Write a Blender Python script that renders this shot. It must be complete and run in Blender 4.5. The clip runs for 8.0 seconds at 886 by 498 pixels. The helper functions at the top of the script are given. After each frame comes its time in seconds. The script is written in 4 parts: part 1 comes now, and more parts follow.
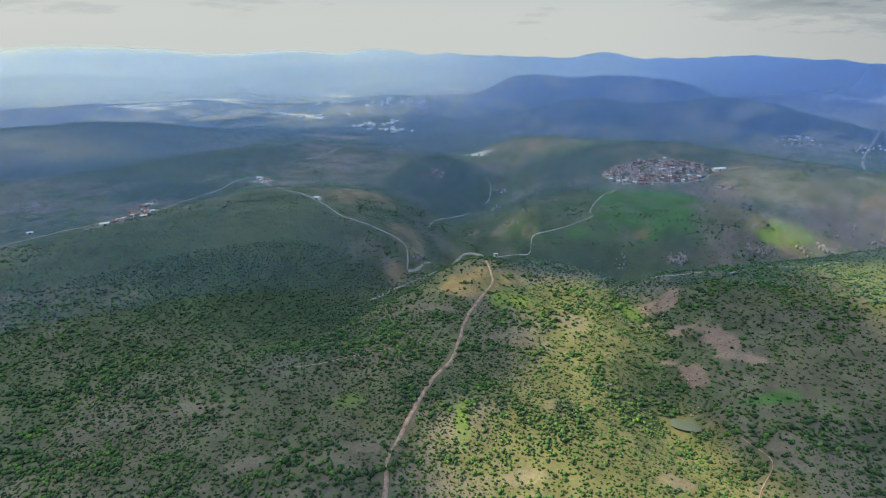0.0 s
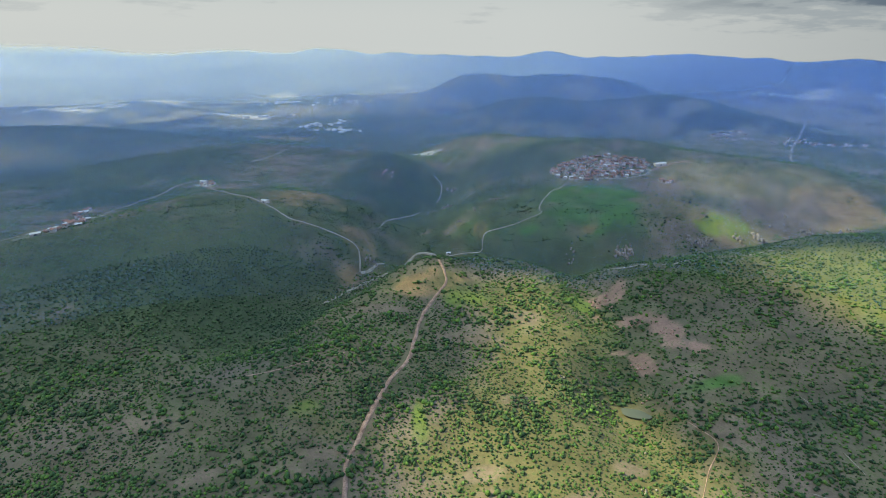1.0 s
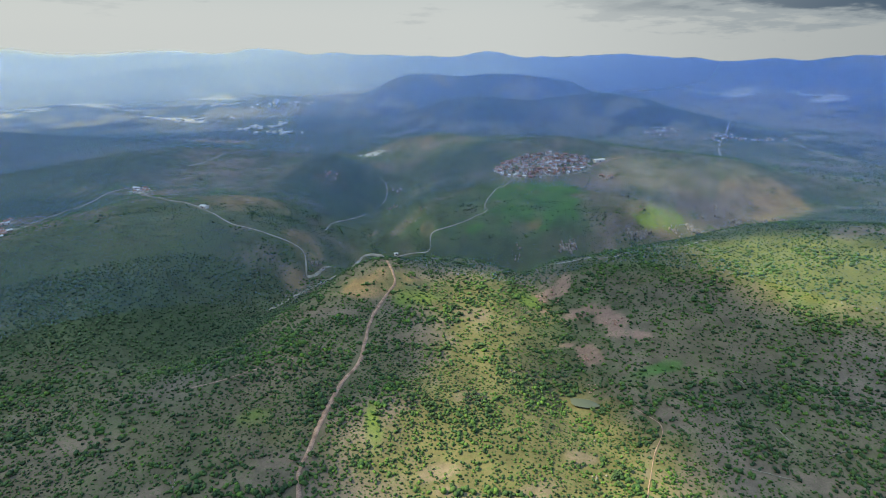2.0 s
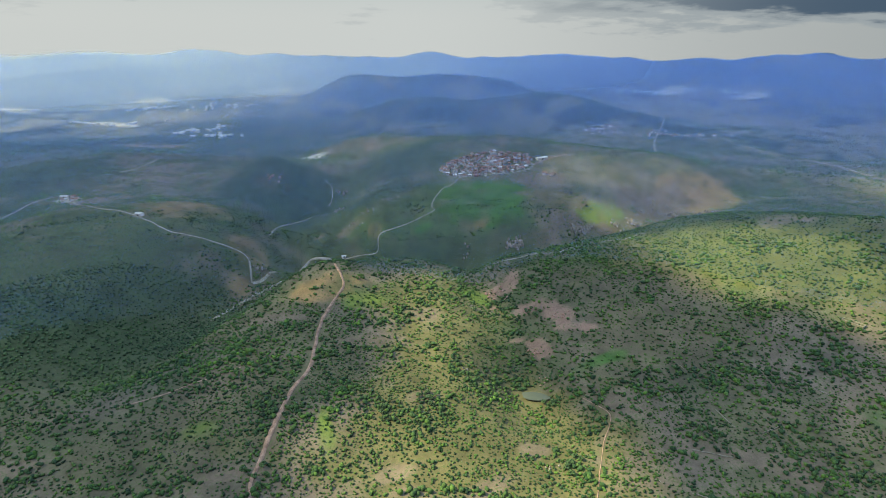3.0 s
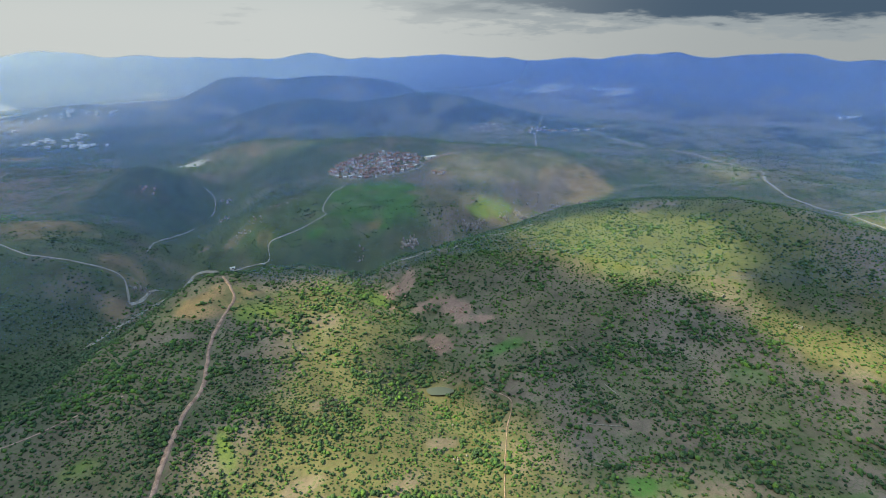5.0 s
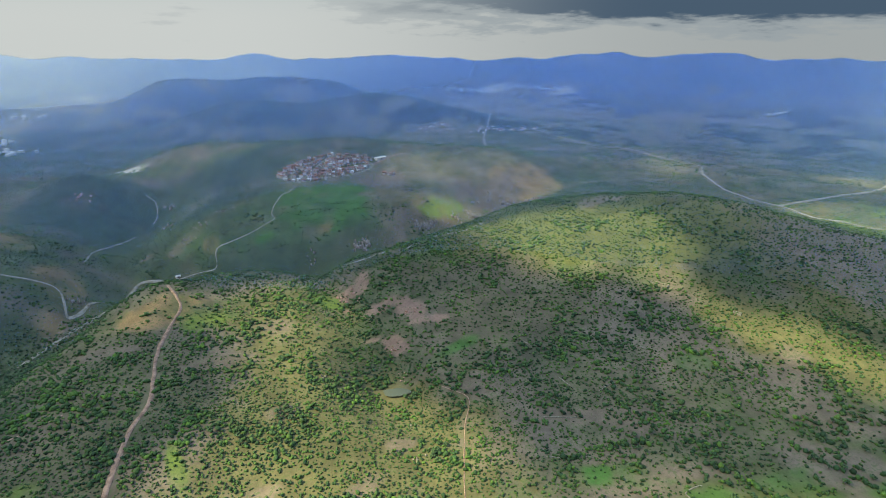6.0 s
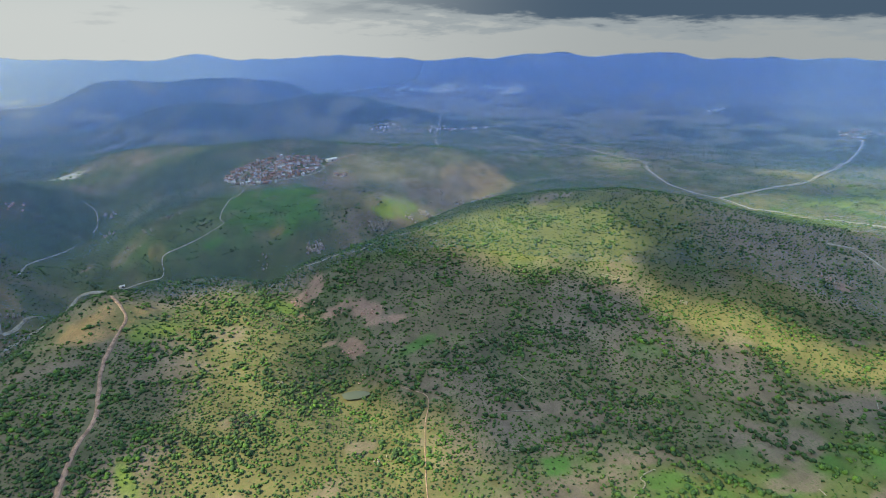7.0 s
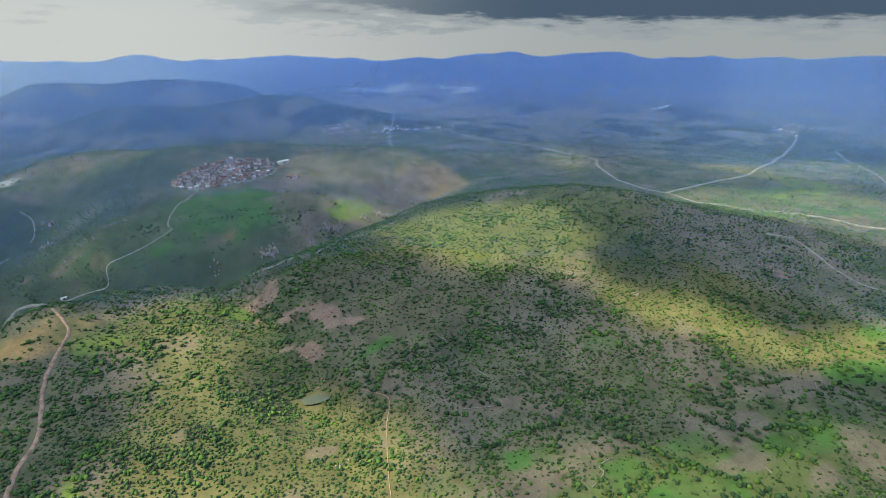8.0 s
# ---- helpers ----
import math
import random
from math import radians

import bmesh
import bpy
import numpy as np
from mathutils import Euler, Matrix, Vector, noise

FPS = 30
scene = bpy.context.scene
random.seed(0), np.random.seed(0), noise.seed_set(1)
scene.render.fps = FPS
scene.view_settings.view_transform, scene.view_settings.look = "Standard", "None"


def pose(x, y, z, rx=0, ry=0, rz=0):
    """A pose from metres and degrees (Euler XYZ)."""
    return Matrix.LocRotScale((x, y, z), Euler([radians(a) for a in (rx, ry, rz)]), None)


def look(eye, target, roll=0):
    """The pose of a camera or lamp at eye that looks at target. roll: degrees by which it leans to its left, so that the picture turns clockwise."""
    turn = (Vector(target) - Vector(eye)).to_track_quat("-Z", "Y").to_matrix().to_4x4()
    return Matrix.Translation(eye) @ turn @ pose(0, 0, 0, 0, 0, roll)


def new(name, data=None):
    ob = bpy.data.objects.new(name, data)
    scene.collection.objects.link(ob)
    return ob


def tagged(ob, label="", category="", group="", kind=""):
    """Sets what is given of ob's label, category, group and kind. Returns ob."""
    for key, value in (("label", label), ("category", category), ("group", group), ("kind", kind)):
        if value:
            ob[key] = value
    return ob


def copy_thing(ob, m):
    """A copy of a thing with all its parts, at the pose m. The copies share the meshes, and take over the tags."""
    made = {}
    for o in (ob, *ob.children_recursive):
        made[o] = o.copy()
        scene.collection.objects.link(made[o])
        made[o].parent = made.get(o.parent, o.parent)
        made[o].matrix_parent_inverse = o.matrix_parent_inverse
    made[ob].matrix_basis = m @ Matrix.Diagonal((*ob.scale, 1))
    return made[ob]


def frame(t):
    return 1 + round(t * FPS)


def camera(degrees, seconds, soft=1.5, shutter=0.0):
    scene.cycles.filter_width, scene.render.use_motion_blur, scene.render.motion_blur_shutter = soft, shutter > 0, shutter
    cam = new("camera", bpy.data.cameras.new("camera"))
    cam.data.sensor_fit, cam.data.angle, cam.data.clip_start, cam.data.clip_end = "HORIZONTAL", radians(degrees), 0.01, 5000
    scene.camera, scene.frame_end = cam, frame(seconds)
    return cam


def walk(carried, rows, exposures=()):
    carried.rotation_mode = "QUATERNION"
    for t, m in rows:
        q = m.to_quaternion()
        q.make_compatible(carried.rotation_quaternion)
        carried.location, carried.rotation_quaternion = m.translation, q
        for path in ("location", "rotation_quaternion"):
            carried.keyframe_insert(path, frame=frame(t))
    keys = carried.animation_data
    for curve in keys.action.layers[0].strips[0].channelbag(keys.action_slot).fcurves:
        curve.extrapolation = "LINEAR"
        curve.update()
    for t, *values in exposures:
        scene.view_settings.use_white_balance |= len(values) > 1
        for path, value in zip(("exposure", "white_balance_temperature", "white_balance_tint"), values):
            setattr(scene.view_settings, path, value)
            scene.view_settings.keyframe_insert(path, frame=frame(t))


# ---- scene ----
cam = camera(76.42, 8.0, soft=0.9)
# seconds, eye, heading to the left, pitch, lean to the left
ROWS = [
    (0.0, -0.00, 0.00, 300.00, -0.000, -21.045, -0.305),
    (0.5, -0.02, 0.81, 300.34, -2.575, -21.121, -0.264),
    (1.0, 0.00, 1.14, 300.32, -5.192, -21.149, -0.203),
    (1.5, 0.01, 0.99, 299.97, -8.060, -21.139, -0.160),
    (3.0, 0.01, 0.28, 299.15, -16.498, -21.078, -0.032),
    (3.5, 0.13, -0.14, 298.93, -19.439, -21.043, -0.005),
    (4.0, 0.28, -0.54, 298.86, -22.326, -21.028, 0.051),
    (4.5, 0.51, -0.89, 299.00, -25.120, -21.015, 0.071),
    (6.0, 0.44, -1.96, 299.06, -32.920, -20.959, 0.114),
    (6.5, 0.33, -2.40, 298.92, -35.380, -20.951, 0.115),
    (7.0, 0.26, -2.83, 298.72, -37.802, -20.938, 0.102),
    (7.5, 0.13, -3.19, 298.56, -40.168, -20.927, 0.111),
    (8.0, 0.02, -3.46, 298.47, -42.497, -20.921, 0.125),
]


def aim(x, y, z, heading, pitch, lean):
    h, p = radians(heading), radians(pitch)
    way = Vector((-math.sin(h) * math.cos(p), math.cos(h) * math.cos(p), math.sin(p)))
    return look((x, y, z), Vector((x, y, z)) + 100 * way, lean)


walk(cam, [(t, aim(*row)) for t, *row in ROWS])

# ---- sky and sun ----
SUN_BEARING, SUN_HEIGHT = -72.0, 44.0
SUN_WAY = Vector((math.sin(radians(SUN_BEARING)) * math.cos(radians(SUN_HEIGHT)), math.cos(radians(SUN_BEARING)) * math.cos(radians(SUN_HEIGHT)), math.sin(radians(SUN_HEIGHT))))
scene.view_settings.exposure = 1.36

world = bpy.data.worlds.new("world")
scene.world = world
world.use_nodes = True


def node(tree, kind, **values):
    n = tree.nodes.new(kind)
    for key, value in values.items():
        if key in n.inputs:
            n.inputs[key].default_value = value
    return n


def math_node(tree, op, a, b=None, c=None, clamp=False):
    n = tree.nodes.new("ShaderNodeMath")
    n.operation, n.use_clamp = op, clamp
    for k, v in enumerate((a, b, c)):
        if v is None:
            continue
        if isinstance(v, (int, float)):
            n.inputs[k].default_value = v
        else:
            tree.links.new(v, n.inputs[k])
    return n.outputs[0]


def range_node(tree, v, a, b, lo=0.0, hi=1.0):
    n = tree.nodes.new("ShaderNodeMapRange")
    n.interpolation_type = "SMOOTHSTEP"
    tree.links.new(v, n.inputs["Value"])
    for key, value in (("From Min", a), ("From Max", b), ("To Min", lo), ("To Max", hi)):
        n.inputs[key].default_value = value
    return n.outputs[0]


def mix_node(tree, f, a, b, blend="MIX"):
    n = tree.nodes.new("ShaderNodeMix")
    n.data_type, n.blend_type = "RGBA", blend
    for socket, v in ((n.inputs[0], f), (n.inputs[6], a), (n.inputs[7], b)):
        if isinstance(v, (int, float)):
            socket.default_value = v
        elif isinstance(v, tuple):
            socket.default_value = (*v, 1.0)
        else:
            tree.links.new(v, socket)
    return n.outputs[2]


def noise_node(tree, vector, scale, detail=4.0, rough=0.55):
    n = tree.nodes.new("ShaderNodeTexNoise")
    n.inputs["Scale"].default_value, n.inputs["Detail"].default_value, n.inputs["Roughness"].default_value = scale, detail, rough
    tree.links.new(vector, n.inputs["Vector"])
    return n.outputs["Fac"]


def build_sky():
    t = world.node_tree
    t.nodes.clear()
    sky = t.nodes.new("ShaderNodeTexSky")
    sky.sky_type, sky.sun_disc = "NISHITA", False
    sky.sun_elevation, sky.sun_rotation = radians(SUN_HEIGHT), radians(SUN_BEARING)
    sky.dust_density = 3.0
    dim = mix_node(t, 1.0, sky.outputs[0], (0.08, 0.08, 0.08), "MULTIPLY")
    way = t.nodes.new("ShaderNodeTexCoord").outputs["Generated"]
    split = t.nodes.new("ShaderNodeSeparateXYZ")
    t.links.new(way, split.inputs[0])
    x, y, up = split.outputs
    # overcast: pale grey towards the skyline, greyer above
    grey = mix_node(t, range_node(t, up, 0.0, 0.12), (0.241, 0.254, 0.247), (0.186, 0.207, 0.211))
    # long cloud banks, flattened towards the skyline
    flat = t.nodes.new("ShaderNodeCombineXYZ")
    for k, v in enumerate((x, y, math_node(t, "MULTIPLY", up, 5.5))):
        t.links.new(v, flat.inputs[k])
    banks = noise_node(t, flat.outputs[0], 5.5, 5.0, 0.5)
    lumps = noise_node(t, flat.outputs[0], 19.0, 6.0, 0.6)
    shape = math_node(t, "ADD", banks, math_node(t, "MULTIPLY", lumps, 0.55))
    # the heavy bank hangs over the east, to the right of the first heading
    east = range_node(t, math_node(t, "ADD", math_node(t, "MULTIPLY", x, 0.95), math_node(t, "MULTIPLY", y, -0.3)), -0.1, 0.75)
    base = mix_node(t, 0.93, dim, mix_node(t, math_node(t, "MULTIPLY", east, 0.75), grey, (0.118, 0.131, 0.134)))
    lift = math_node(t, "ADD", math_node(t, "MULTIPLY", up, math_node(t, "ADD", math_node(t, "MULTIPLY", east, 12.0), 3.8)), math_node(t, "MULTIPLY", east, 0.20))
    cover = math_node(t, "MULTIPLY", range_node(t, math_node(t, "ADD", shape, lift), 0.95, 1.10), range_node(t, east, 0.0, 0.6, 0.35, 1.0))
    core = range_node(t, math_node(t, "ADD", shape, lift), 1.12, 1.34)
    soft = mix_node(t, math_node(t, "MULTIPLY", cover, 0.75), base, (0.120, 0.138, 0.148))
    heavy = math_node(t, "MULTIPLY", core, range_node(t, east, 0.1, 0.9, 0.15, 1.0))
    low = range_node(t, up, 0.2, 0.6, 1.0, 0.25)
    full = mix_node(t, math_node(t, "MULTIPLY", heavy, low), soft, (0.026, 0.042, 0.062))
    back = node(t, "ShaderNodeBackground", Strength=1.0)
    t.links.new(full, back.inputs["Color"])
    out = t.nodes.new("ShaderNodeOutputWorld")
    t.links.new(back.outputs[0], out.inputs[0])


build_sky()
lamp = bpy.data.lights.new("sun", "SUN")
lamp.energy, lamp.angle, lamp.color = 5.0, radians(1.2), (1.0, 0.92, 0.42)
sun = new("sun", lamp)
sun.matrix_world = look(SUN_WAY * 3000, (0, 0, 0))

# ---- materials ----
def material(name, rough=0.9, metal=0.0):
    m = bpy.data.materials.new(name)
    m.use_nodes = True
    t = m.node_tree
    b = t.nodes["Principled BSDF"]
    b.inputs["Roughness"].default_value, b.inputs["Metallic"].default_value = rough, metal
    b.inputs["Specular IOR Level"].default_value = 0.25
    return m, t, b


def place(t):
    return t.nodes.new("ShaderNodeNewGeometry").outputs["Position"]


def relief(t, b, v, depth, strength=0.5):
    n = t.nodes.new("ShaderNodeBump")
    n.inputs["Distance"].default_value, n.inputs["Strength"].default_value = depth, strength
    t.links.new(v, n.inputs["Height"])
    t.links.new(n.outputs[0], b.inputs["Normal"])


def mottled(name, dark, light, scale, rough=0.9, fine=6.0, depth=0.05, per_piece=0.0):
    """A colour that wanders between two at a coarse and a fine scale."""
    m, t, b = material(name, rough)
    p = place(t)
    coarse, small = noise_node(t, p, scale, 5.0), noise_node(t, p, scale * fine, 4.0, 0.65)
    v = math_node(t, "ADD", math_node(t, "MULTIPLY", coarse, 0.55), math_node(t, "MULTIPLY", small, 0.45))
    c = mix_node(t, range_node(t, v, 0.32, 0.68), dark, light)
    if per_piece:
        rand = t.nodes.new("ShaderNodeObjectInfo").outputs["Random"]
        c = mix_node(t, 1.0, c, mix_node(t, rand, (1 - per_piece,) * 3, (1.0, 1.0, 1.0)), "MULTIPLY")
    t.links.new(c, b.inputs["Base Color"])
    relief(t, b, small, depth)
    return m


def ground_material():
    m, t, b = material("hillside", 0.95)
    p = place(t)
    col = t.nodes.new("ShaderNodeAttribute")
    col.attribute_name = "cover"
    patch, tuft, grain = noise_node(t, p, 0.035, 6.0, 0.6), noise_node(t, p, 0.16, 6.0, 0.65), noise_node(t, p, 0.9, 4.0, 0.7)
    # dry soil shows through the grass in patches
    tone = math_node(t, "ADD", math_node(t, "MULTIPLY", patch, 0.5), math_node(t, "ADD", math_node(t, "MULTIPLY", tuft, 0.3), math_node(t, "MULTIPLY", grain, 0.2)))
    shade = mix_node(t, range_node(t, tone, 0.3, 0.7), (0.52, 0.55, 0.52), (1.34, 1.27, 1.24))
    c = mix_node(t, 1.0, col.outputs["Color"], shade, "MULTIPLY")
    # low tufts too small to stand alone
    sprigs = math_node(t, "ADD", math_node(t, "MULTIPLY", noise_node(t, p, 0.42, 3.0, 0.6), 0.75), math_node(t, "MULTIPLY", patch, 0.25))
    c = mix_node(t, range_node(t, sprigs, 0.54, 0.60, 0.0, 0.62), c, mix_node(t, patch, (0.040, 0.070, 0.030), (0.085, 0.110, 0.045)))
    weeds = range_node(t, tuft, 0.54, 0.66, 0.0, 0.5)
    c = mix_node(t, weeds, c, mix_node(t, 1.0, c, (0.55, 0.85, 0.5), "MULTIPLY"))
    t.links.new(c, b.inputs["Base Color"])
    relief(t, b, tuft, 1.2, 0.5)
    return m


def leaf_material(name, colours, pale):
    """Foliage whose hue differs from clump to clump, with the shade between leaves painted in darker."""
    m, t, b = material(name, 0.75)
    rand = t.nodes.new("ShaderNodeNewGeometry").outputs["Random Per Island"]
    ramp = t.nodes.new("ShaderNodeValToRGB")
    t.links.new(rand, ramp.inputs[0])
    ramp.color_ramp.elements[0].color, ramp.color_ramp.elements[1].color = (*colours[0], 1), (*colours[-1], 1)
    for k in range(1, len(colours) - 1):
        ramp.color_ramp.elements.new(k / (len(colours) - 1)).color = (*colours[k], 1)
    p = place(t)
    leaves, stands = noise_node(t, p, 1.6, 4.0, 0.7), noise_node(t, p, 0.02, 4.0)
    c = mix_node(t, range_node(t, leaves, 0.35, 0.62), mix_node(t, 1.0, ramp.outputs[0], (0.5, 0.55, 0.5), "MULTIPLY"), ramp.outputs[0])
    c = mix_node(t, range_node(t, stands, 0.42, 0.66, 0.0, 0.75), c, mix_node(t, 1.0, c, pale, "MULTIPLY"))
    t.links.new(c, b.inputs["Base Color"])
    relief(t, b, leaves, 0.7, 0.8)
    return m


M_GROUND = ground_material()
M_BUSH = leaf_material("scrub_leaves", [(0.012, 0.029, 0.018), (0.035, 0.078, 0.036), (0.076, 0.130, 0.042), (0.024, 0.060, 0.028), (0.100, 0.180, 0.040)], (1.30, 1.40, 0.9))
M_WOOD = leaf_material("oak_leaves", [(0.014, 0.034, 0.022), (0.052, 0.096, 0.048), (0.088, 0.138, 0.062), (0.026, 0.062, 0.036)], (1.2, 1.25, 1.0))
M_DIRT = mottled("dirt_track", (0.12, 0.074, 0.062), (0.35, 0.235, 0.20), 0.22, 0.95)
M_GRAVEL = mottled("pale_gravel", (0.11, 0.10, 0.088), (0.31, 0.285, 0.255), 0.16, 0.95)
M_ROCK = mottled("pale_rock", (0.12, 0.102, 0.098), (0.29, 0.25, 0.235), 0.25, 0.9, 5.0, 0.4)
M_SCAR = mottled("red_earth", (0.24, 0.135, 0.115), (0.42, 0.27, 0.235), 0.15, 0.95, 5.0, 0.3)
M_STONE = mottled("dry_stone", (0.12, 0.108, 0.092), (0.26, 0.24, 0.21), 0.5, 0.9, 4.0, 0.2)
M_WALL = mottled("lime_render", (0.40, 0.34, 0.32), (0.72, 0.65, 0.62), 0.4, 0.9, 4.0, 0.02, 0.35)
M_BRICK = mottled("bare_brick", (0.24, 0.135, 0.10), (0.42, 0.27, 0.21), 0.6, 0.9, 4.0, 0.02, 0.3)
M_ROOF = mottled("clay_tiles", (0.22, 0.11, 0.086), (0.41, 0.22, 0.175), 0.5, 0.85, 5.0, 0.06, 0.45)
M_TIN = mottled("pale_sheet_roof", (0.42, 0.42, 0.41), (0.66, 0.66, 0.64), 0.3, 0.5, 4.0, 0.01, 0.2)
M_DARK = mottled("dark_opening", (0.02, 0.02, 0.022), (0.045, 0.045, 0.05), 0.8, 0.4)
M_TRUNK = mottled("bark", (0.06, 0.045, 0.032), (0.13, 0.10, 0.075), 2.0)


def water_material():
    m, t, b = material("pond_water", 0.25)
    p = place(t)
    t.links.new(mix_node(t, noise_node(t, p, 0.08), (0.06, 0.07, 0.055), (0.09, 0.10, 0.08)), b.inputs["Base Color"])
    b.inputs["IOR"].default_value = 1.33
    relief(t, b, noise_node(t, p, 0.8), 0.05, 0.3)
    return m


M_WATER = water_material()


def cloud_material():
    """Cloud lets sunlight sift through and down."""
    m = bpy.data.materials.new("cloud")
    m.use_nodes = True
    t = m.node_tree
    t.nodes.clear()
    p = place(t)
    thick = noise_node(t, p, 0.002, 4.0)
    through_light = t.nodes.new("ShaderNodeBsdfTranslucent")
    t.links.new(mix_node(t, thick, (0.225, 0.355, 0.96), (0.295, 0.44, 0.96)), through_light.inputs[0])
    bounce = node(t, "ShaderNodeBsdfDiffuse", Color=(0.75, 0.76, 0.78, 1))
    add = t.nodes.new("ShaderNodeMixShader")
    add.inputs[0].default_value = 0.04
    t.links.new(through_light.outputs[0], add.inputs[1])
    t.links.new(bounce.outputs[0], add.inputs[2])
    gap = t.nodes.new("ShaderNodeAttribute")
    gap.attribute_name = "opening"
    veil = t.nodes.new("ShaderNodeMixShader")
    t.links.new(gap.outputs["Fac"], veil.inputs[0])
    t.links.new(add.outputs[0], veil.inputs[1])
    t.links.new(t.nodes.new("ShaderNodeBsdfTransparent").outputs[0], veil.inputs[2])
    t.links.new(veil.outputs[0], t.nodes.new("ShaderNodeOutputMaterial").inputs[0])
    return m


def haze_material(name, density, colour, pale):
    """A thin see-through sheet added for haze, its hue painted in: mostly clear, the rest scatters the light that falls
    on it to both sides.
    """
    m = bpy.data.materials.new(name)
    m.use_nodes = True
    t = m.node_tree
    t.nodes.clear()
    thick, paleness = t.nodes.new("ShaderNodeAttribute"), t.nodes.new("ShaderNodeAttribute")
    thick.attribute_name, paleness.attribute_name = "thickness", "west_pale"
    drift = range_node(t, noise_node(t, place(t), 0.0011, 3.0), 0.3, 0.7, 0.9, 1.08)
    # painted haze: blue in the east, paler in the west for sunlit air
    hue = mix_node(t, paleness.outputs["Fac"], colour, pale)
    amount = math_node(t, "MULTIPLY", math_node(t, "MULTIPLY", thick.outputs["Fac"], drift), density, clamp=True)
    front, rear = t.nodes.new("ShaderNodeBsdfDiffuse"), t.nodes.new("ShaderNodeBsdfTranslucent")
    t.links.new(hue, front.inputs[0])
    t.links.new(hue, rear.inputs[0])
    both = t.nodes.new("ShaderNodeMixShader")
    t.links.new(front.outputs[0], both.inputs[1])
    t.links.new(rear.outputs[0], both.inputs[2])
    veil = t.nodes.new("ShaderNodeMixShader")
    t.links.new(amount, veil.inputs[0])
    t.links.new(t.nodes.new("ShaderNodeBsdfTransparent").outputs[0], veil.inputs[1])
    t.links.new(both.outputs[0], veil.inputs[2])
    t.links.new(veil.outputs[0], t.nodes.new("ShaderNodeOutputMaterial").inputs[0])
    return m


# ---- the lie of the land: z over the plan, bearings in degrees from +y, distances in metres ----
def hash2(ix, iy, seed):
    v = np.sin(ix * 127.1 + iy * 311.7 + seed * 74.7) * 43758.5453
    return v - np.floor(v)


def value_noise(x, y, seed):
    ix, iy = np.floor(x), np.floor(y)
    u, v = x - ix, y - iy
    u, v = u * u * (3 - 2 * u), v * v * (3 - 2 * v)
    a, b = hash2(ix, iy, seed), hash2(ix + 1, iy, seed)
    c, d = hash2(ix, iy + 1, seed), hash2(ix + 1, iy + 1, seed)
    return (a + (b - a) * u) * (1 - v) + (c + (d - c) * u) * v


def fbm(x, y, size, seed, octaves=4):
    """Noise from -1 to 1 whose largest lumps are about that many metres across."""
    total, weight = 0, 0
    for k in range(octaves):
        s = size / 2.03 ** k
        total = total + (value_noise(x / s + 13.7 * k, y / s - 7.1 * k, seed + k) * 2 - 1) * 0.5 ** k
        weight += 0.5 ** k
    return total / weight * 1.5


def smooth(a, b, v):
    u = np.clip((v - a) / (b - a), 0, 1)
    return u * u * (3 - 2 * u)


def polar(bearing, r):
    return r * math.sin(math.radians(bearing)), r * math.cos(math.radians(bearing))


def near_line(x, y, pts):
    """Distance from a polyline, and how far along it the nearest place lies (0 to 1)."""
    best = np.full(np.shape(x), 1e9)
    along = np.zeros(np.shape(x))
    n = len(pts) - 1
    for k in range(n):
        (x0, y0), (x1, y1) = pts[k], pts[k + 1]
        dx, dy = x1 - x0, y1 - y0
        u = np.clip(((x - x0) * dx + (y - y0) * dy) / (dx * dx + dy * dy), 0, 1)
        d = np.hypot(x - x0 - u * dx, y - y0 - u * dy)
        along = np.where(d < best, (k + u) / n, along)
        best = np.minimum(best, d)
    return best, along


def inside(x, y, pts):
    """How deep a place lies within a closed outline in plan, in metres; negative outside."""
    x, y = np.asarray(x, float), np.asarray(y, float)
    px, py = [p[0] for p in pts], [p[1] for p in pts]
    deep = np.full(np.shape(x), -1e3)
    near = (x > min(px) - 150) & (x < max(px) + 150) & (y > min(py) - 150) & (y < max(py) + 150)
    u, v = x[near], y[near]
    d, _ = near_line(u, v, list(pts) + [pts[0]])
    within = np.zeros(u.shape, bool)
    for k in range(len(pts)):
        (x0, y0), (x1, y1) = pts[k - 1], pts[k]
        if y0 != y1:
            within ^= ((y0 > v) != (y1 > v)) & (u < (x1 - x0) * (v - y0) / (y1 - y0) + x0)
    deep[near] = np.where(within, d, -d)
    return deep


# bearing, distance, height, half-width outwards, half-width across
HILLS = [
    (57, 850, 76, 185, 275), (30, 760, 10, 110, 120),
    (4, 655, 30, 75, 60), (-4, 470, 12, 170, 130),
    (20, 1330, 68, 200, 280), (37, 1330, 30, 170, 230), (8, 1480, 40, 160, 160),
    (-22, 930, 30, 220, 280), (-33, 1980, 95, 330, 520), (-14, 1560, 36, 230, 260),
    (-1, 1260, 45, 100, 90),
]
FAR_HILLS = [
    (13, 2350, 104, 190, 260), (23, 2380, 62, 190, 300), (29.5, 2450, 86, 170, 330),
    (7, 3050, 102, 260, 230), (15, 3100, 140, 260, 420), (22, 3000, 75, 220, 260), (-5, 3000, 70, 220, 260),
    (27, 3850, 130, 240, 420), (-30, 3900, 60, 240, 900), (-12, 4150, 90, 240, 500), (60, 4000, 50, 300, 900),
    (-34, 2950, 45, 150, 420),
]
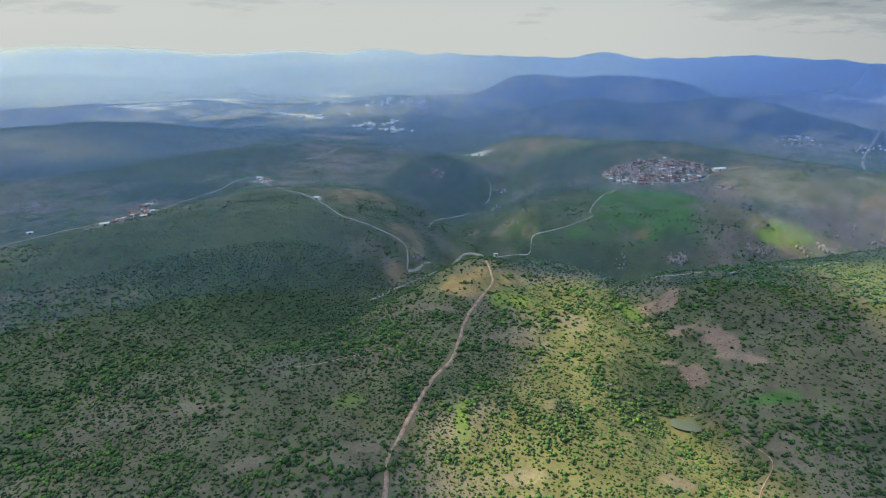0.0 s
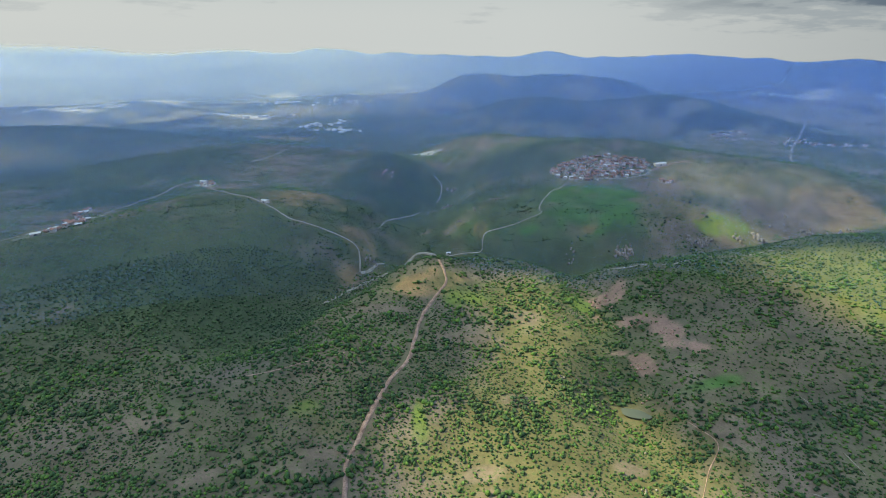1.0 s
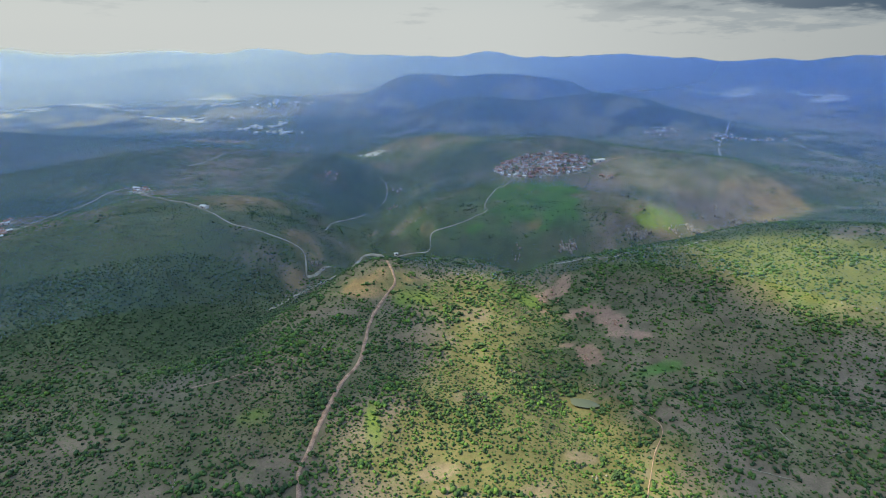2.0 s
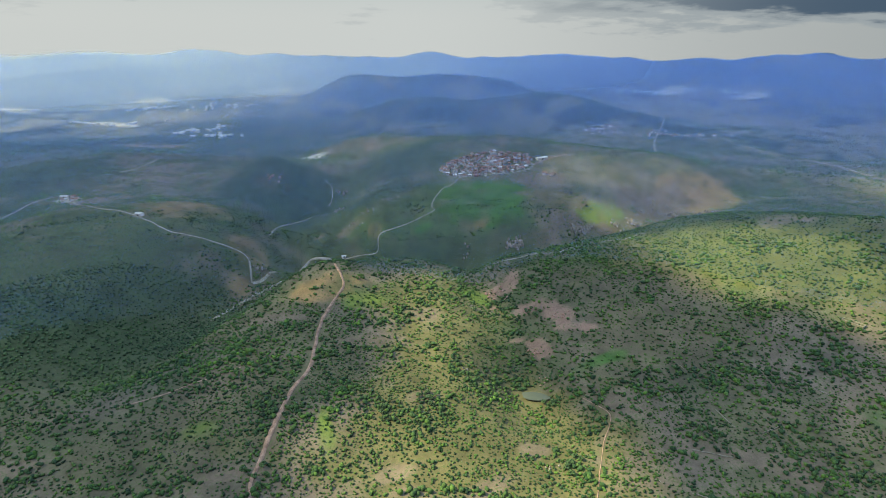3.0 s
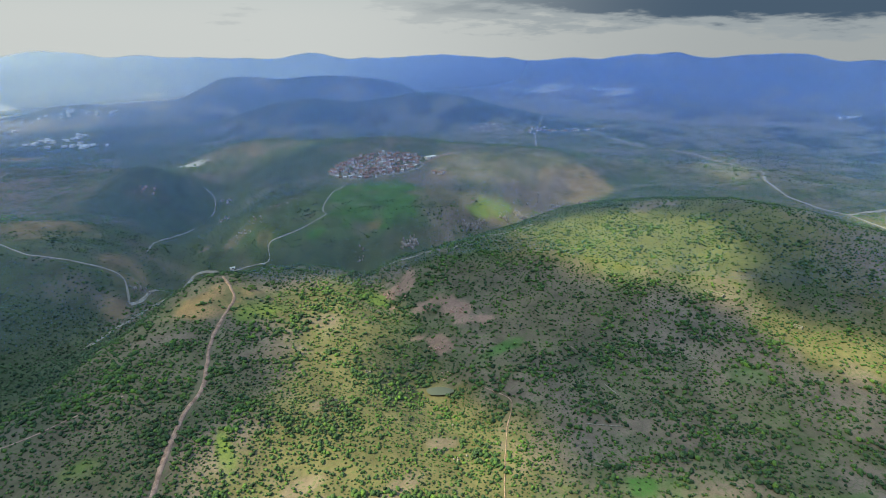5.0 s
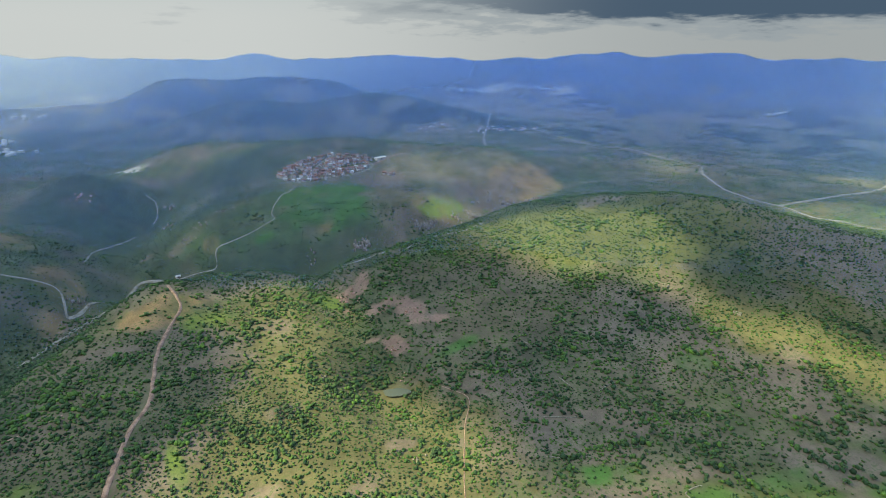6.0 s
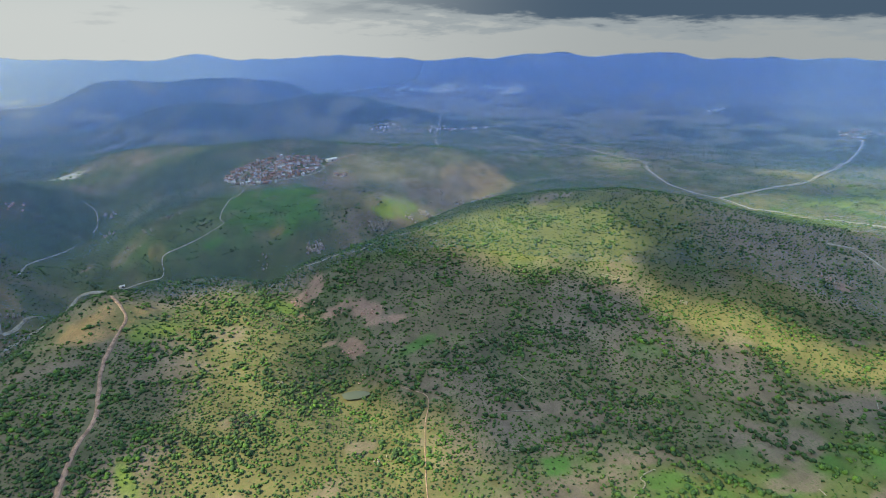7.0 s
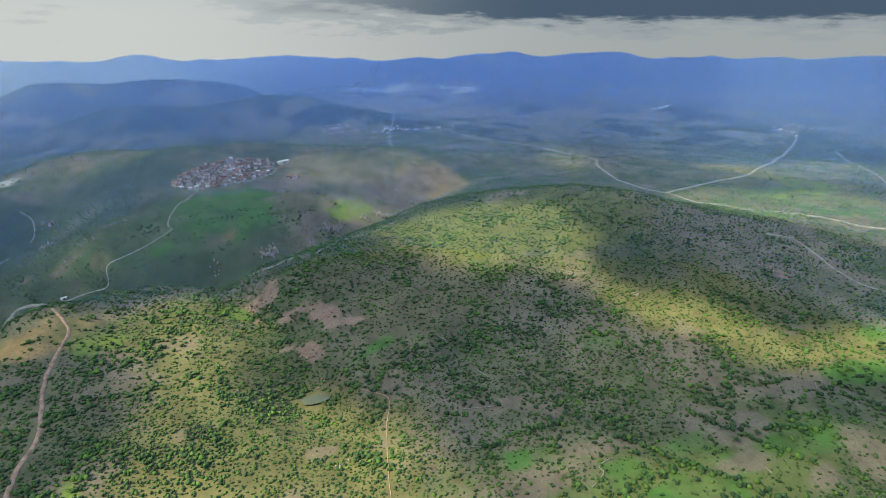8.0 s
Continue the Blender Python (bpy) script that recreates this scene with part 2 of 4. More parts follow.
# bearing, extra height, half-width in degrees along the last range
PEAKS = [(-29, 36, 9), (-12, 46, 5), (-6, 30, 4), (3, 14, 4), (15, 34, 2.6), (28, 18, 5), (41, 16, 3), (46.5, 40, 2.4), (49.5, 36, 1.5),
         (54, 24, 2.5), (59, 46, 2.6), (64, 18, 1.5), (67, 34, 1.6), (71.5, 30, 2), (78, 62, 4.5), (90, 50, 6)]
GORGE = [polar(*p) for p in ((-16, 620), (-10, 690), (-5, 770), (0, 835), (6, 865), (12, 868), (18, 852), (25, 866), (31, 935), (37, 1050), (42, 1180), (47, 1330))]
SIDE_VALLEY = [polar(*p) for p in ((2, 850), (1, 960), (3, 1080), (6.5, 1220), (7, 1330), (3, 1480))]
GULLY = [polar(*p) for p in ((36, 330), (31, 400), (27, 437), (24, 560), (20.5, 700), (18, 850))]


def height(x, y):
    x, y = np.asarray(x, float), np.asarray(y, float)
    r, b = np.hypot(x, y), np.degrees(np.arctan2(x, y))
    z = -62 * smooth(1250, 2250, r) * (1 - 0.25 * smooth(-10, -30, b))
    for hills in (HILLS, FAR_HILLS):
        for bearing, dist, h, sr, st in hills:
            cx, cy = polar(bearing, dist)
            ux, uy = cx / dist, cy / dist
            out, across = (x - cx) * ux + (y - cy) * uy, (x - cx) * uy - (y - cy) * ux
            z = z + h * np.exp(-(out / sr) ** 2 - (across / st) ** 2)
    ring = 163 + 5 * np.sin(np.radians(b * 7.3)) + 11 * fbm(b * 8, 0 * b, 30, 5)
    for bearing, h, w in PEAKS:
        ring = ring + h * np.exp(-((b - bearing) / w) ** 2)
    z = z + ring * smooth(3700, 4820, r) ** 1.3
    d, u = near_line(x, y, GORGE)
    z = z - 62 * np.exp(-(d / 75) ** 2) * (0.75 + 0.25 * smooth(0, 0.2, u)) * (1 - 0.5 * smooth(0.75, 1, u))
    d, u = near_line(x, y, SIDE_VALLEY)
    z = z - 50 * np.exp(-(d / 80) ** 2) * smooth(0, 0.1, u) * (1 - 0.7 * smooth(0.4, 1, u))
    d, u = near_line(x, y, GULLY)
    z = z - 20 * np.exp(-(d / 42) ** 2) * smooth(0, 0.3, u)
    pond = np.hypot((x - 207) / 1.25, y - 398)
    z = z * smooth(13, 26, pond) - 19.5 * (1 - smooth(13, 26, pond))
    rough = smooth(60, 400, r) * smooth(10, 30, pond)
    z = z + rough * (7 * fbm(x, y, 260, 11, 3) + 2.2 * fbm(x, y, 55, 23, 3))
    z = z + smooth(1500, 2600, r) * (14 * fbm(x, y, 420, 31, 5) + smooth(3600, 4500, r) * 16 * fbm(x, y, 260, 41, 4))
    return z


# ---- mesh helpers ----
def mesh_from(name, verts, faces, mat, flat=False):
    """A mesh from numpy arrays: verts n x 3, faces m x 3 or m x 4."""
    me = bpy.data.meshes.new(name)
    k = faces.shape[1]
    me.vertices.add(len(verts))
    me.vertices.foreach_set("co", np.asarray(verts, np.float32).ravel())
    me.loops.add(faces.size)
    me.loops.foreach_set("vertex_index", np.asarray(faces, np.int32).ravel())
    me.polygons.add(len(faces))
    me.polygons.foreach_set("loop_start", np.arange(0, faces.size, k, dtype=np.int32))
    me.polygons.foreach_set("use_smooth", np.full(len(faces), not flat))
    me.update(calc_edges=True)
    me.validate()
    me.materials.append(mat)
    return me


def grid_faces(rows, cols, wrap=False):
    i, j = np.meshgrid(np.arange(rows - 1), np.arange(cols if wrap else cols - 1), indexing="ij")
    a, b = i * cols + j, i * cols + (j + 1) % cols
    return np.stack([a, a + cols, b + cols, b], -1).reshape(-1, 4)


def part(name, bm, mat, parent, label=""):
    me = bpy.data.meshes.new(name)
    bm.to_mesh(me)
    bm.free()
    me.materials.append(mat)
    ob = new(name, me)
    ob.parent = parent
    return tagged(ob, label)


def thing(name, label, category, m=None, group="", kind=""):
    ob = new(name)
    ob.empty_display_size = 1
    if m is not None:
        ob.matrix_world = m
    return tagged(ob, label, category, group, kind)


def zat(x, y):
    return float(height(np.array([x]), np.array([y]))[0])


def curve_through(pts, step=6.0):
    """A smooth line (Catmull-Rom) through plan points, cut into short steps."""
    p = [np.array(q, float) for q in pts]
    p = [2 * p[0] - p[1]] + p + [2 * p[-1] - p[-2]]
    out = []
    for k in range(1, len(p) - 2):
        n = max(2, int(np.linalg.norm(p[k + 1] - p[k]) / step))
        for u in np.arange(n) / n:
            out.append(0.5 * (2 * p[k] + (p[k + 1] - p[k - 1]) * u + (2 * p[k - 1] - 5 * p[k] + 4 * p[k + 1] - p[k + 2]) * u ** 2 + (3 * p[k] - p[k - 1] - 3 * p[k + 1] + p[k + 2]) * u ** 3))
    return np.array(out + [p[-2]])


# ---- roads, as lines in plan ----
TRACK = [(-40, 150), (-43, 230), (-41, 298), (-41, 328), (-36, 350), (-23, 389), (-10, 421), (7, 453), (16, 490), (22, 521), (38, 565), (57, 603), (58, 622), (54, 655)]
WEST_ROAD = [(-900, 560), (-740, 730), (-665, 791), (-613, 844), (-544, 868), (-482, 960), (-450, 1090), (-415, 1195), (-383, 1173), (-345, 1095), (-303, 1036), (-222, 958), (-171, 890), (-114, 871), (-64, 868), (-56, 815)]
GORGE_ROAD = [(-56, 815), (-44, 823), (-31, 841), (-10, 868), (15, 905), (31, 925), (46, 930), (75, 916)]
VILLAGE_ROAD = [(75, 916), (113, 899), (145, 888), (156, 917), (182, 921), (212, 925), (259, 935), (262, 956), (301, 1020), (319, 1030), (350, 1064)]
EAST_ROAD = [(1520, 1700), (1420, 1300), (1379, 1054), (1280, 819), (1176, 726), (1091, 614), (1065, 510), (1060, 460), (1037, 357), (1070, 276), (1096, 198), (1125, 150), (1180, 20)]
FORK_ROAD = [(1062, 500), (1221, 487), (1479, 476), (2050, 590), (2394, 663), (2480, 735)]
EAST_TRACK = [(844, 242), (876, 218), (863, 192), (820, 153), (807, 117), (813, 90), (840, 20)]
THIRD_ROAD = [(2213, 485), (1868, 335), (1569, 234), (1400, 150)]
GULLY_PATH = [(170, 230), (187, 257), (207, 286), (229, 316), (250, 342), (241, 371)]
RIDGE_ROAD = [(520, 1078), (560, 1092), (610, 1098)]

# what covers the ground: a colour for each cover, then where it lies as rounded spots (x, y, half-widths, turn in degrees)
COVER_COLOURS = {
    "dry": (0.185, 0.155, 0.120), "brown": (0.098, 0.082, 0.068), "turf": (0.072, 0.068, 0.050), "grass": (0.106, 0.098, 0.050), "sunlit_green": (0.088, 0.098, 0.036), "slope": (0.056, 0.104, 0.046), "meadow": (0.088, 0.108, 0.040),
    "field": (0.044, 0.122, 0.027), "lime": (0.110, 0.165, 0.036), "tan": (0.215, 0.142, 0.084), "bare": (0.150, 0.118, 0.102), "scar": (0.255, 0.160, 0.146), "pale": (0.50, 0.47, 0.44),
    "wood": (0.052, 0.076, 0.042),
}
SPOTS = {
    "dry": [(420, 1000, 260, 170, 0), (760, 1000, 200, 120, 0), (1200, 600, 380, 480, 0), (1500, 400, 400, 250, 0)],
    "turf": [(-170, 420, 150, 210, 0), (-260, 560, 150, 100, 0)],
    "grass": [(150, 370, 130, 100, -20), (150, 520, 50, 110, 10), (540, 560, 190, 65, -24), (610, 190, 70, 140, 0), (700, 430, 140, 70, -45), (640, 1000, 150, 90, 0), (1250, 420, 250, 160, 0), (-990, 1430, 240, 140, 0), (80, 590, 40, 25, 0)],
    "meadow": [(350, 115, 140, 60, -28), (470, 70, 90, 50, -30), (300, 200, 60, 25, -36)],
    "field": [(313, 150, 16, 10, 20), (387, 126, 30, 12, -25), (695, 72, 20, 16, 0), (459, 256, 16, 12, 0), (382, 96, 16, 12, 0), (232, 905, 22, 9, 0), (457, 70, 40, 16, -35), (-36, 285, 16, 10, 0), (286, 410, 26, 7, 10)],
    "lime": [(222, 610, 18, 26, 10), (14, 375, 7, 28, 0), (1330, 330, 150, 70, 0), (1000, 330, 90, 50, -20), (-80, 400, 12, 10, 0), (70, 572, 25, 14, 20)],
    "tan": [(-380, 1990, 110, 60, 0), (-60, 900, 30, 45, 0), (-160, 1010, 60, 50, 0), (-72, 800, 18, 28, 0), (150, 930, 12, 12, 0), (330, 880, 14, 10, 0)],
    "bare": [(321, 267, 50, 7, -33), (261, 187, 26, 12, -20), (474, 145, 12, 26, 20), (491, 34, 26, 16, 0), (411, 142, 20, 12, 0), (521, 198, 26, 14, 20), (537, 110, 30, 10, -30), (418, 47, 20, 10, 0), (738, 189, 12, 9, 0), (60, 300, 14, 7, 0), (143, 545, 22, 22, 0), (60, 490, 40, 10, 0), (-20, 560, 40, 12, -20)],
    "scar": [(298, 468, 8, 6, 0), (236, 574, 7, 6, 0), (264, 538, 12, 8, 0), (228, 492, 14, 5, -20), (735, 185, 12, 10, 0), (-15, 1185, 22, 16, 0)],
    "pale": [(-1537, 2836, 130, 60, -30), (-1350, 2960, 90, 50, -30), (-645, 3630, 110, 70, 0), (28, 3875, 70, 50, 0), (-654, 2734, 120, 25, -20), (2346, 3021, 140, 40, 40), (2723, 2771, 90, 50, 40), (-1181, 3162, 180, 50, -20), (60, 1420, 30, 18, 0), (85, 905, 14, 5, 0), (-522, 866, 28, 7, 30), (-492, 925, 20, 7, 40), (-545, 990, 18, 6, 20), (-385, 1165, 20, 9, 0)],
    "wood": [(-330, 760, 300, 170, -10), (-160, 670, 160, 70, 30), (-10, 1190, 100, 130, 0), (140, 1010, 120, 60, 0), (230, 850, 130, 35, 0), (-700, 1330, 380, 120, 10), (-520, 1080, 160, 70, 0), (540, 1140, 45, 30, 0), (330, 800, 120, 35, 0)],
}
MORE_BARE = [(490, 1010, 60, 40, 0), (700, 900, 70, 40, 0), (650, 560, 30, 20, 0), (-540, 1000, 50, 30, 30), (-330, 1130, 60, 40, 0), (838, 130, 12, 75, 6), (488, 152, 15, 30, 0), (312, 262, 48, 6, -36), (480, 20, 40, 20, 0), (430, 112, 32, 16, -20), (530, 100, 40, 16, -30), (390, 92, 22, 9, -20), (330, 175, 30, 8, -30), (120, 290, 22, 9, 20), (170, 320, 16, 8, 0), (60, 320, 20, 8, 10)]
SPOTS["bare"] += MORE_BARE + [(100, 395, 18, 10, 0), (-150, 330, 22, 8, 20), (-60, 345, 18, 7, 0), (-210, 400, 24, 9, 10), (-100, 300, 12, 8, 0), (115, 960, 34, 14, 20), (200, 1010, 40, 10, 25), (60, 985, 20, 10, 20)]
# covers with an outline; the first three trace sunlit patches, sun hue painted in
OUTLINES = [
    ("grass", 22, [(89, 600), (136, 660), (197, 660), (226, 600), (205, 497), (200, 440), (226, 395), (238, 300), (215, 215), (60, 270), (-6, 350), (61, 400), (95, 500)]),
    ("grass", 14, [(582, 339), (600, 258), (640, 237), (625, 132), (720, 69), (730, 36), (644, 13), (570, 90), (530, 140), (545, 185), (525, 232), (555, 310)]),
    ("sunlit_green", 20, [(484, 644), (590, 625), (690, 508), (725, 434), (707, 378), (651, 350), (600, 361), (545, 420), (507, 450), (476, 521), (475, 592)]),
    ("brown", 18, [(300, 609), (467, 592), (463, 495), (462, 383), (358, 352), (281, 436), (289, 513)]),
    ("dry", 20, [(515, 1052), (595, 1074), (709, 1047), (737, 956), (656, 919), (534, 914), (470, 922)]),
    ("slope", 18, [(118, 962), (209, 1023), (327, 1072), (466, 1004), (441, 892), (414, 841), (334, 845), (252, 883), (151, 898)]),
    ("field", 8, [(309, 1021), (352, 1042), (424, 1034), (453, 987), (407, 889), (382, 856), (323, 874), (290, 905), (270, 935)]),
    ("field", 3, [(569, 96), (607, 83), (651, 56), (660, 35), (617, 27), (597, 45), (560, 79)]),
    ("field", 4, [(316, 166), (346, 146), (327, 132), (293, 156)]),
    ("field", 4, [(347, 128), (376, 89), (358, 70), (312, 104), (312, 126)]),
    ("field", 3, [(440, 91), (484, 68), (482, 47), (444, 61), (429, 79)]),
    ("field", 4, [(270, 228), (307, 202), (314, 176), (291, 179), (256, 205)]),
    ("meadow", 10, [(330, 170), (400, 130), (470, 95), (450, 40), (380, 40), (320, 90), (280, 150)]),
    ("lime", 5, [(521, 888), (556, 909), (613, 906), (630, 883), (603, 865), (535, 869)]),
    ("lime", 12, [(1223, 429), (1374, 284), (1248, 291), (1157, 382)]),
    ("field", 14, [(1169, 306), (1267, 178), (1178, 161), (1113, 245)]),
    ("tan", 6, [(-11, 622), (17, 623), (49, 632), (74, 629), (105, 625), (87, 603), (59, 580), (34, 568), (1, 583)]),
    ("tan", 12, [(751, 963), (818, 974), (894, 941), (888, 878), (806, 848), (730, 870), (704, 904)]),
    ("bare", 4, [(248, 363), (277, 349), (278, 329), (254, 336)]),
    ("bare", 4, [(494, 171), (512, 162), (477, 140), (457, 144)]),
    ("bare", 5, [(304, 293), (334, 253), (360, 212), (347, 209), (314, 255), (285, 295)]),
    ("scar", 4, [(237, 621), (265, 626), (288, 643), (285, 618), (268, 597), (245, 595)]),
    ("scar", 4, [(278, 537), (295, 535), (299, 494), (288, 471), (271, 481)]),
    ("scar", 3, [(237, 482), (253, 475), (248, 445), (235, 449)]),
    ("bare", 3, [(250, 360), (277, 368), (283, 341), (272, 326), (258, 338)]),
]


def cover_weights(x, y):
    wob = np.maximum(1 + 0.5 * fbm(x, y, 55, 77, 4), 0.55)
    ragged, broad, speck = fbm(x, y, 15, 79, 3), fbm(x, y, 130, 81, 4), fbm(x, y, 38, 89, 3)
    found = {key: np.zeros(np.shape(x)) for key in COVER_COLOURS}
    for key, spots in SPOTS.items():
        rim = np.maximum(wob + (0.7 * ragged if key == "scar" else 1.1 * broad if key == "pale" else 0.2 * ragged), 0.5)
        for cx, cy, a, b, turn in spots:
            c, s = math.cos(radians(turn)), math.sin(radians(turn))
            near = np.hypot(x - cx, y - cy) < 2.7 * max(a, b)
            dx, dy = x[near] - cx, y[near] - cy
            w = 1 - smooth(0.6, 1.3, np.hypot((dx * c + dy * s) / a, (dy * c - dx * s) / b) * rim[near])
            found[key][near] = np.maximum(found[key][near], w)
        if key in ("grass", "meadow", "dry", "turf"):
            found[key] *= np.clip(0.55 + 1.2 * fbm(x, y, 48, 83, 4), 0, 1)
    for key, soft, pts in OUTLINES:
        found[key] = np.maximum(found[key], smooth(-soft, soft, inside(x, y, pts) + soft * (1.5 * ragged + 1.1 * broad + 0.6 * speck)))
    for key in ("field", "lime", "tan", "slope"):
        found[key] *= np.clip(0.8 + 0.45 * speck + 0.35 * ragged, 0.2, 1)
    return found


def ground_colour(x, y, z):
    soil, olive, green = np.array((0.146, 0.117, 0.106)), np.array((0.102, 0.096, 0.070)), np.array((0.050, 0.076, 0.038))
    n, g, h = fbm(x, y, 120, 51, 4)[:, None], fbm(x, y, 300, 61, 4)[:, None], fbm(x, y, 38, 57, 4)[:, None]
    c = soil + (olive - soil) * np.clip(0.45 + 0.9 * n + 0.5 * h, 0, 1)
    c = c + (green - c) * np.clip(0.28 + 0.8 * g + 0.5 * h, 0, 0.85)
    r = np.hypot(x, y)
    far = smooth(1300, 2300, r)[:, None]
    wood = smooth(0.25, 0.75, 0.72 + 0.6 * smooth(-30, 20, z) + 0.9 * fbm(x, y, 500, 71, 5) + 1.1 * fbm(x, y, 90, 73, 3))[:, None]
    c = c * (1 - far) + far * (np.array((0.028, 0.046, 0.030)) * wood + np.array((0.150, 0.142, 0.092)) * (1 - wood))
    # a patchwork of plots on the plain
    plots = hash2(np.floor((x * 0.82 + y * 0.57) / 95), np.floor((y * 0.82 - x * 0.57) / 48), 5)[:, None]
    plain = (smooth(1450, 2000, r) * smooth(0.15, 0.5, fbm(x, y, 700, 87, 3) + 0.25))[:, None]
    c = c + (np.array((0.20, 0.175, 0.12)) * plots + np.array((0.045, 0.080, 0.035)) * (1 - plots) - c) * plain * 0.4
    for key, w in cover_weights(x, y).items():
        c = c + (np.array(COVER_COLOURS[key]) - c) * (w * {"wood": 0.75, "tan": 0.75, "dry": 0.6, "brown": 0.7, "turf": 0.55, "slope": 0.75, "scar": 0.85}.get(key, 0.9))[:, None]
    return c


def build_ground():
    fine, rough = np.arange(-48, 95, 0.23), np.arange(95, 312, 3.5)
    bearings = np.radians(np.concatenate([fine, rough]))
    rings = np.concatenate([np.array([0.5, 40, 90, 130, 165]), 190 * np.exp(np.linspace(0, math.log(4960 / 190), 400))])
    r, b = np.meshgrid(rings, bearings, indexing="ij")
    x, y = (r * np.sin(b)).ravel(), (r * np.cos(b)).ravel()
    z = height(x, y)
    me = mesh_from("ground", np.stack([x, y, z], -1), grid_faces(len(rings), len(bearings), True), M_GROUND)
    me.flip_normals()
    col = me.attributes.new("cover", "FLOAT_COLOR", "POINT")
    rgb = np.ones((len(x), 4), np.float32)
    rgb[:, :3] = ground_colour(x, y, z)
    col.data.foreach_set("color", rgb.ravel())
    tagged(new("ground", me), "scrubby hill country with dry soil and grass", "ground", kind="structure")


build_ground()


def ribbon(name, pts, width, mat, label, lift=0.35, ragged=0.4, kind="structure", category="road"):
    """A road bed laid on the ground, with ragged edges and a little thickness."""
    line = curve_through(pts, 5.0)
    s = np.arange(len(line)) * 5.0
    line = line + ragged * np.stack([fbm(s, s * 0 + 3, 30, 93, 3), fbm(s, s * 0 + 9, 30, 95, 3)], -1) * min(width, 4) * 0.35
    way = np.gradient(line, axis=0)
    way /= np.linalg.norm(way, axis=1)[:, None]
    side = np.stack([way[:, 1], -way[:, 0]], -1)
    steps = np.arange(len(line)) * 5.0
    rows = []
    for k, (off, drop) in enumerate(((-0.54, -1.2), (-0.5, 0.0), (0.0, 0.06), (0.5, 0.0), (0.54, -1.2))):
        w = width * (1 + ragged * fbm(steps, steps * 0 + k * 31, 16, 91 + k, 4))
        q = line + side * (off * w)[:, None]
        rows.append(np.column_stack([q, height(q[:, 0], q[:, 1]) + lift + drop]))
    v = np.stack(rows, 1).reshape(-1, 3)
    me = mesh_from(name, v, grid_faces(len(line), 5), mat)
    return tagged(new(name, me), label, category, kind=kind)


ribbon("dirt_track", TRACK, 3.6, M_DIRT, "rutted reddish dirt track down the spur", 0.4, 0.7)
ribbon("road", WEST_ROAD, 2.8, M_GRAVEL, "pale gravel road through the oak woods")
ribbon("road", GORGE_ROAD, 3.6, M_GRAVEL, "pale gravel road along the gorge", 0.8, 1.0)
ribbon("road", VILLAGE_ROAD, 1.7, M_GRAVEL, "narrow pale lane winding up to the village", 0.35, 1.0)
ribbon("road", EAST_ROAD, 6.5, M_GRAVEL, "pale gravel road across the plain", 0.8)
ribbon("road", FORK_ROAD, 7.5, M_GRAVEL, "pale road to a distant village", 1.0)
ribbon("dirt_track", EAST_TRACK, 3.6, M_GRAVEL, "pale dirt track over the hill's shoulder", 0.6, 0.35)
ribbon("road", THIRD_ROAD, 5.5, M_GRAVEL, "distant gravel road in the plain", 1.0)
ribbon("stream_bed", [(-105, 705), (-78, 752), (-47, 792), (-12, 828), (30, 862), (80, 874)], 4.5, M_GRAVEL, "pale stony stream bed in the gorge", 0.3, 0.8, category="stream")
ribbon("footpath", [(-150, 452), (-120, 456), (-88, 464), (-51, 470)], 1.4, M_DIRT, "faint earth path across the scrub", 0.3, 0.6)
ribbon("road", [(1000, 1290), (1180, 1560), (1299, 1713), (1557, 2021), (1767, 2412), (1839, 2790)], 6.0, M_GRAVEL, "far pale road between hamlets", 1.5, 0.5)
for line in ([(1110, 1857), (1228, 1864)], [(1117, 1780), (1160, 1830), (1203, 1900)], [(1130, 1896), (1205, 1894)], [(1155, 1815), (1215, 1835)]):
    ribbon("street", line, 6.0, M_GRAVEL, "pale unpaved street of a distant hamlet", 1.2, 0.3)
ribbon("stream_bed", [(276, 694), (283, 687), (303, 668), (318, 663), (330, 656)], 3.0, M_GRAVEL, "pale stony stream bed in the side valley", 0.5, 0.8, category="stream")
ribbon("footpath", [(345, 648), (356, 645), (393, 659), (429, 657), (458, 648), (500, 655)], 1.8, M_GRAVEL, "pale path along the valley floor", 0.5, 0.5)
for line in ([(-28, 978), (-15, 1012), (12, 1052), (54, 1100)], [(90, 1150), (101, 1175), (107, 1221), (95, 1244)]):
    ribbon("stream_bed", line, 2.0, M_GRAVEL, "pale stony stream bed in the upper valley", 0.8, 0.9, category="stream")
ribbon("road", [(-334, 1356), (-297, 1390), (-271, 1480)], 3.4, M_GRAVEL, "pale lane on the western ridge", 0.8, 0.5)
ribbon("footpath", GULLY_PATH, 0.9, M_DIRT, "narrow earth path beside the gully", 0.25, 1.0)
ribbon("road", RIDGE_ROAD, 2.4, M_DIRT, "earth road along the ridge from the village", 0.6)

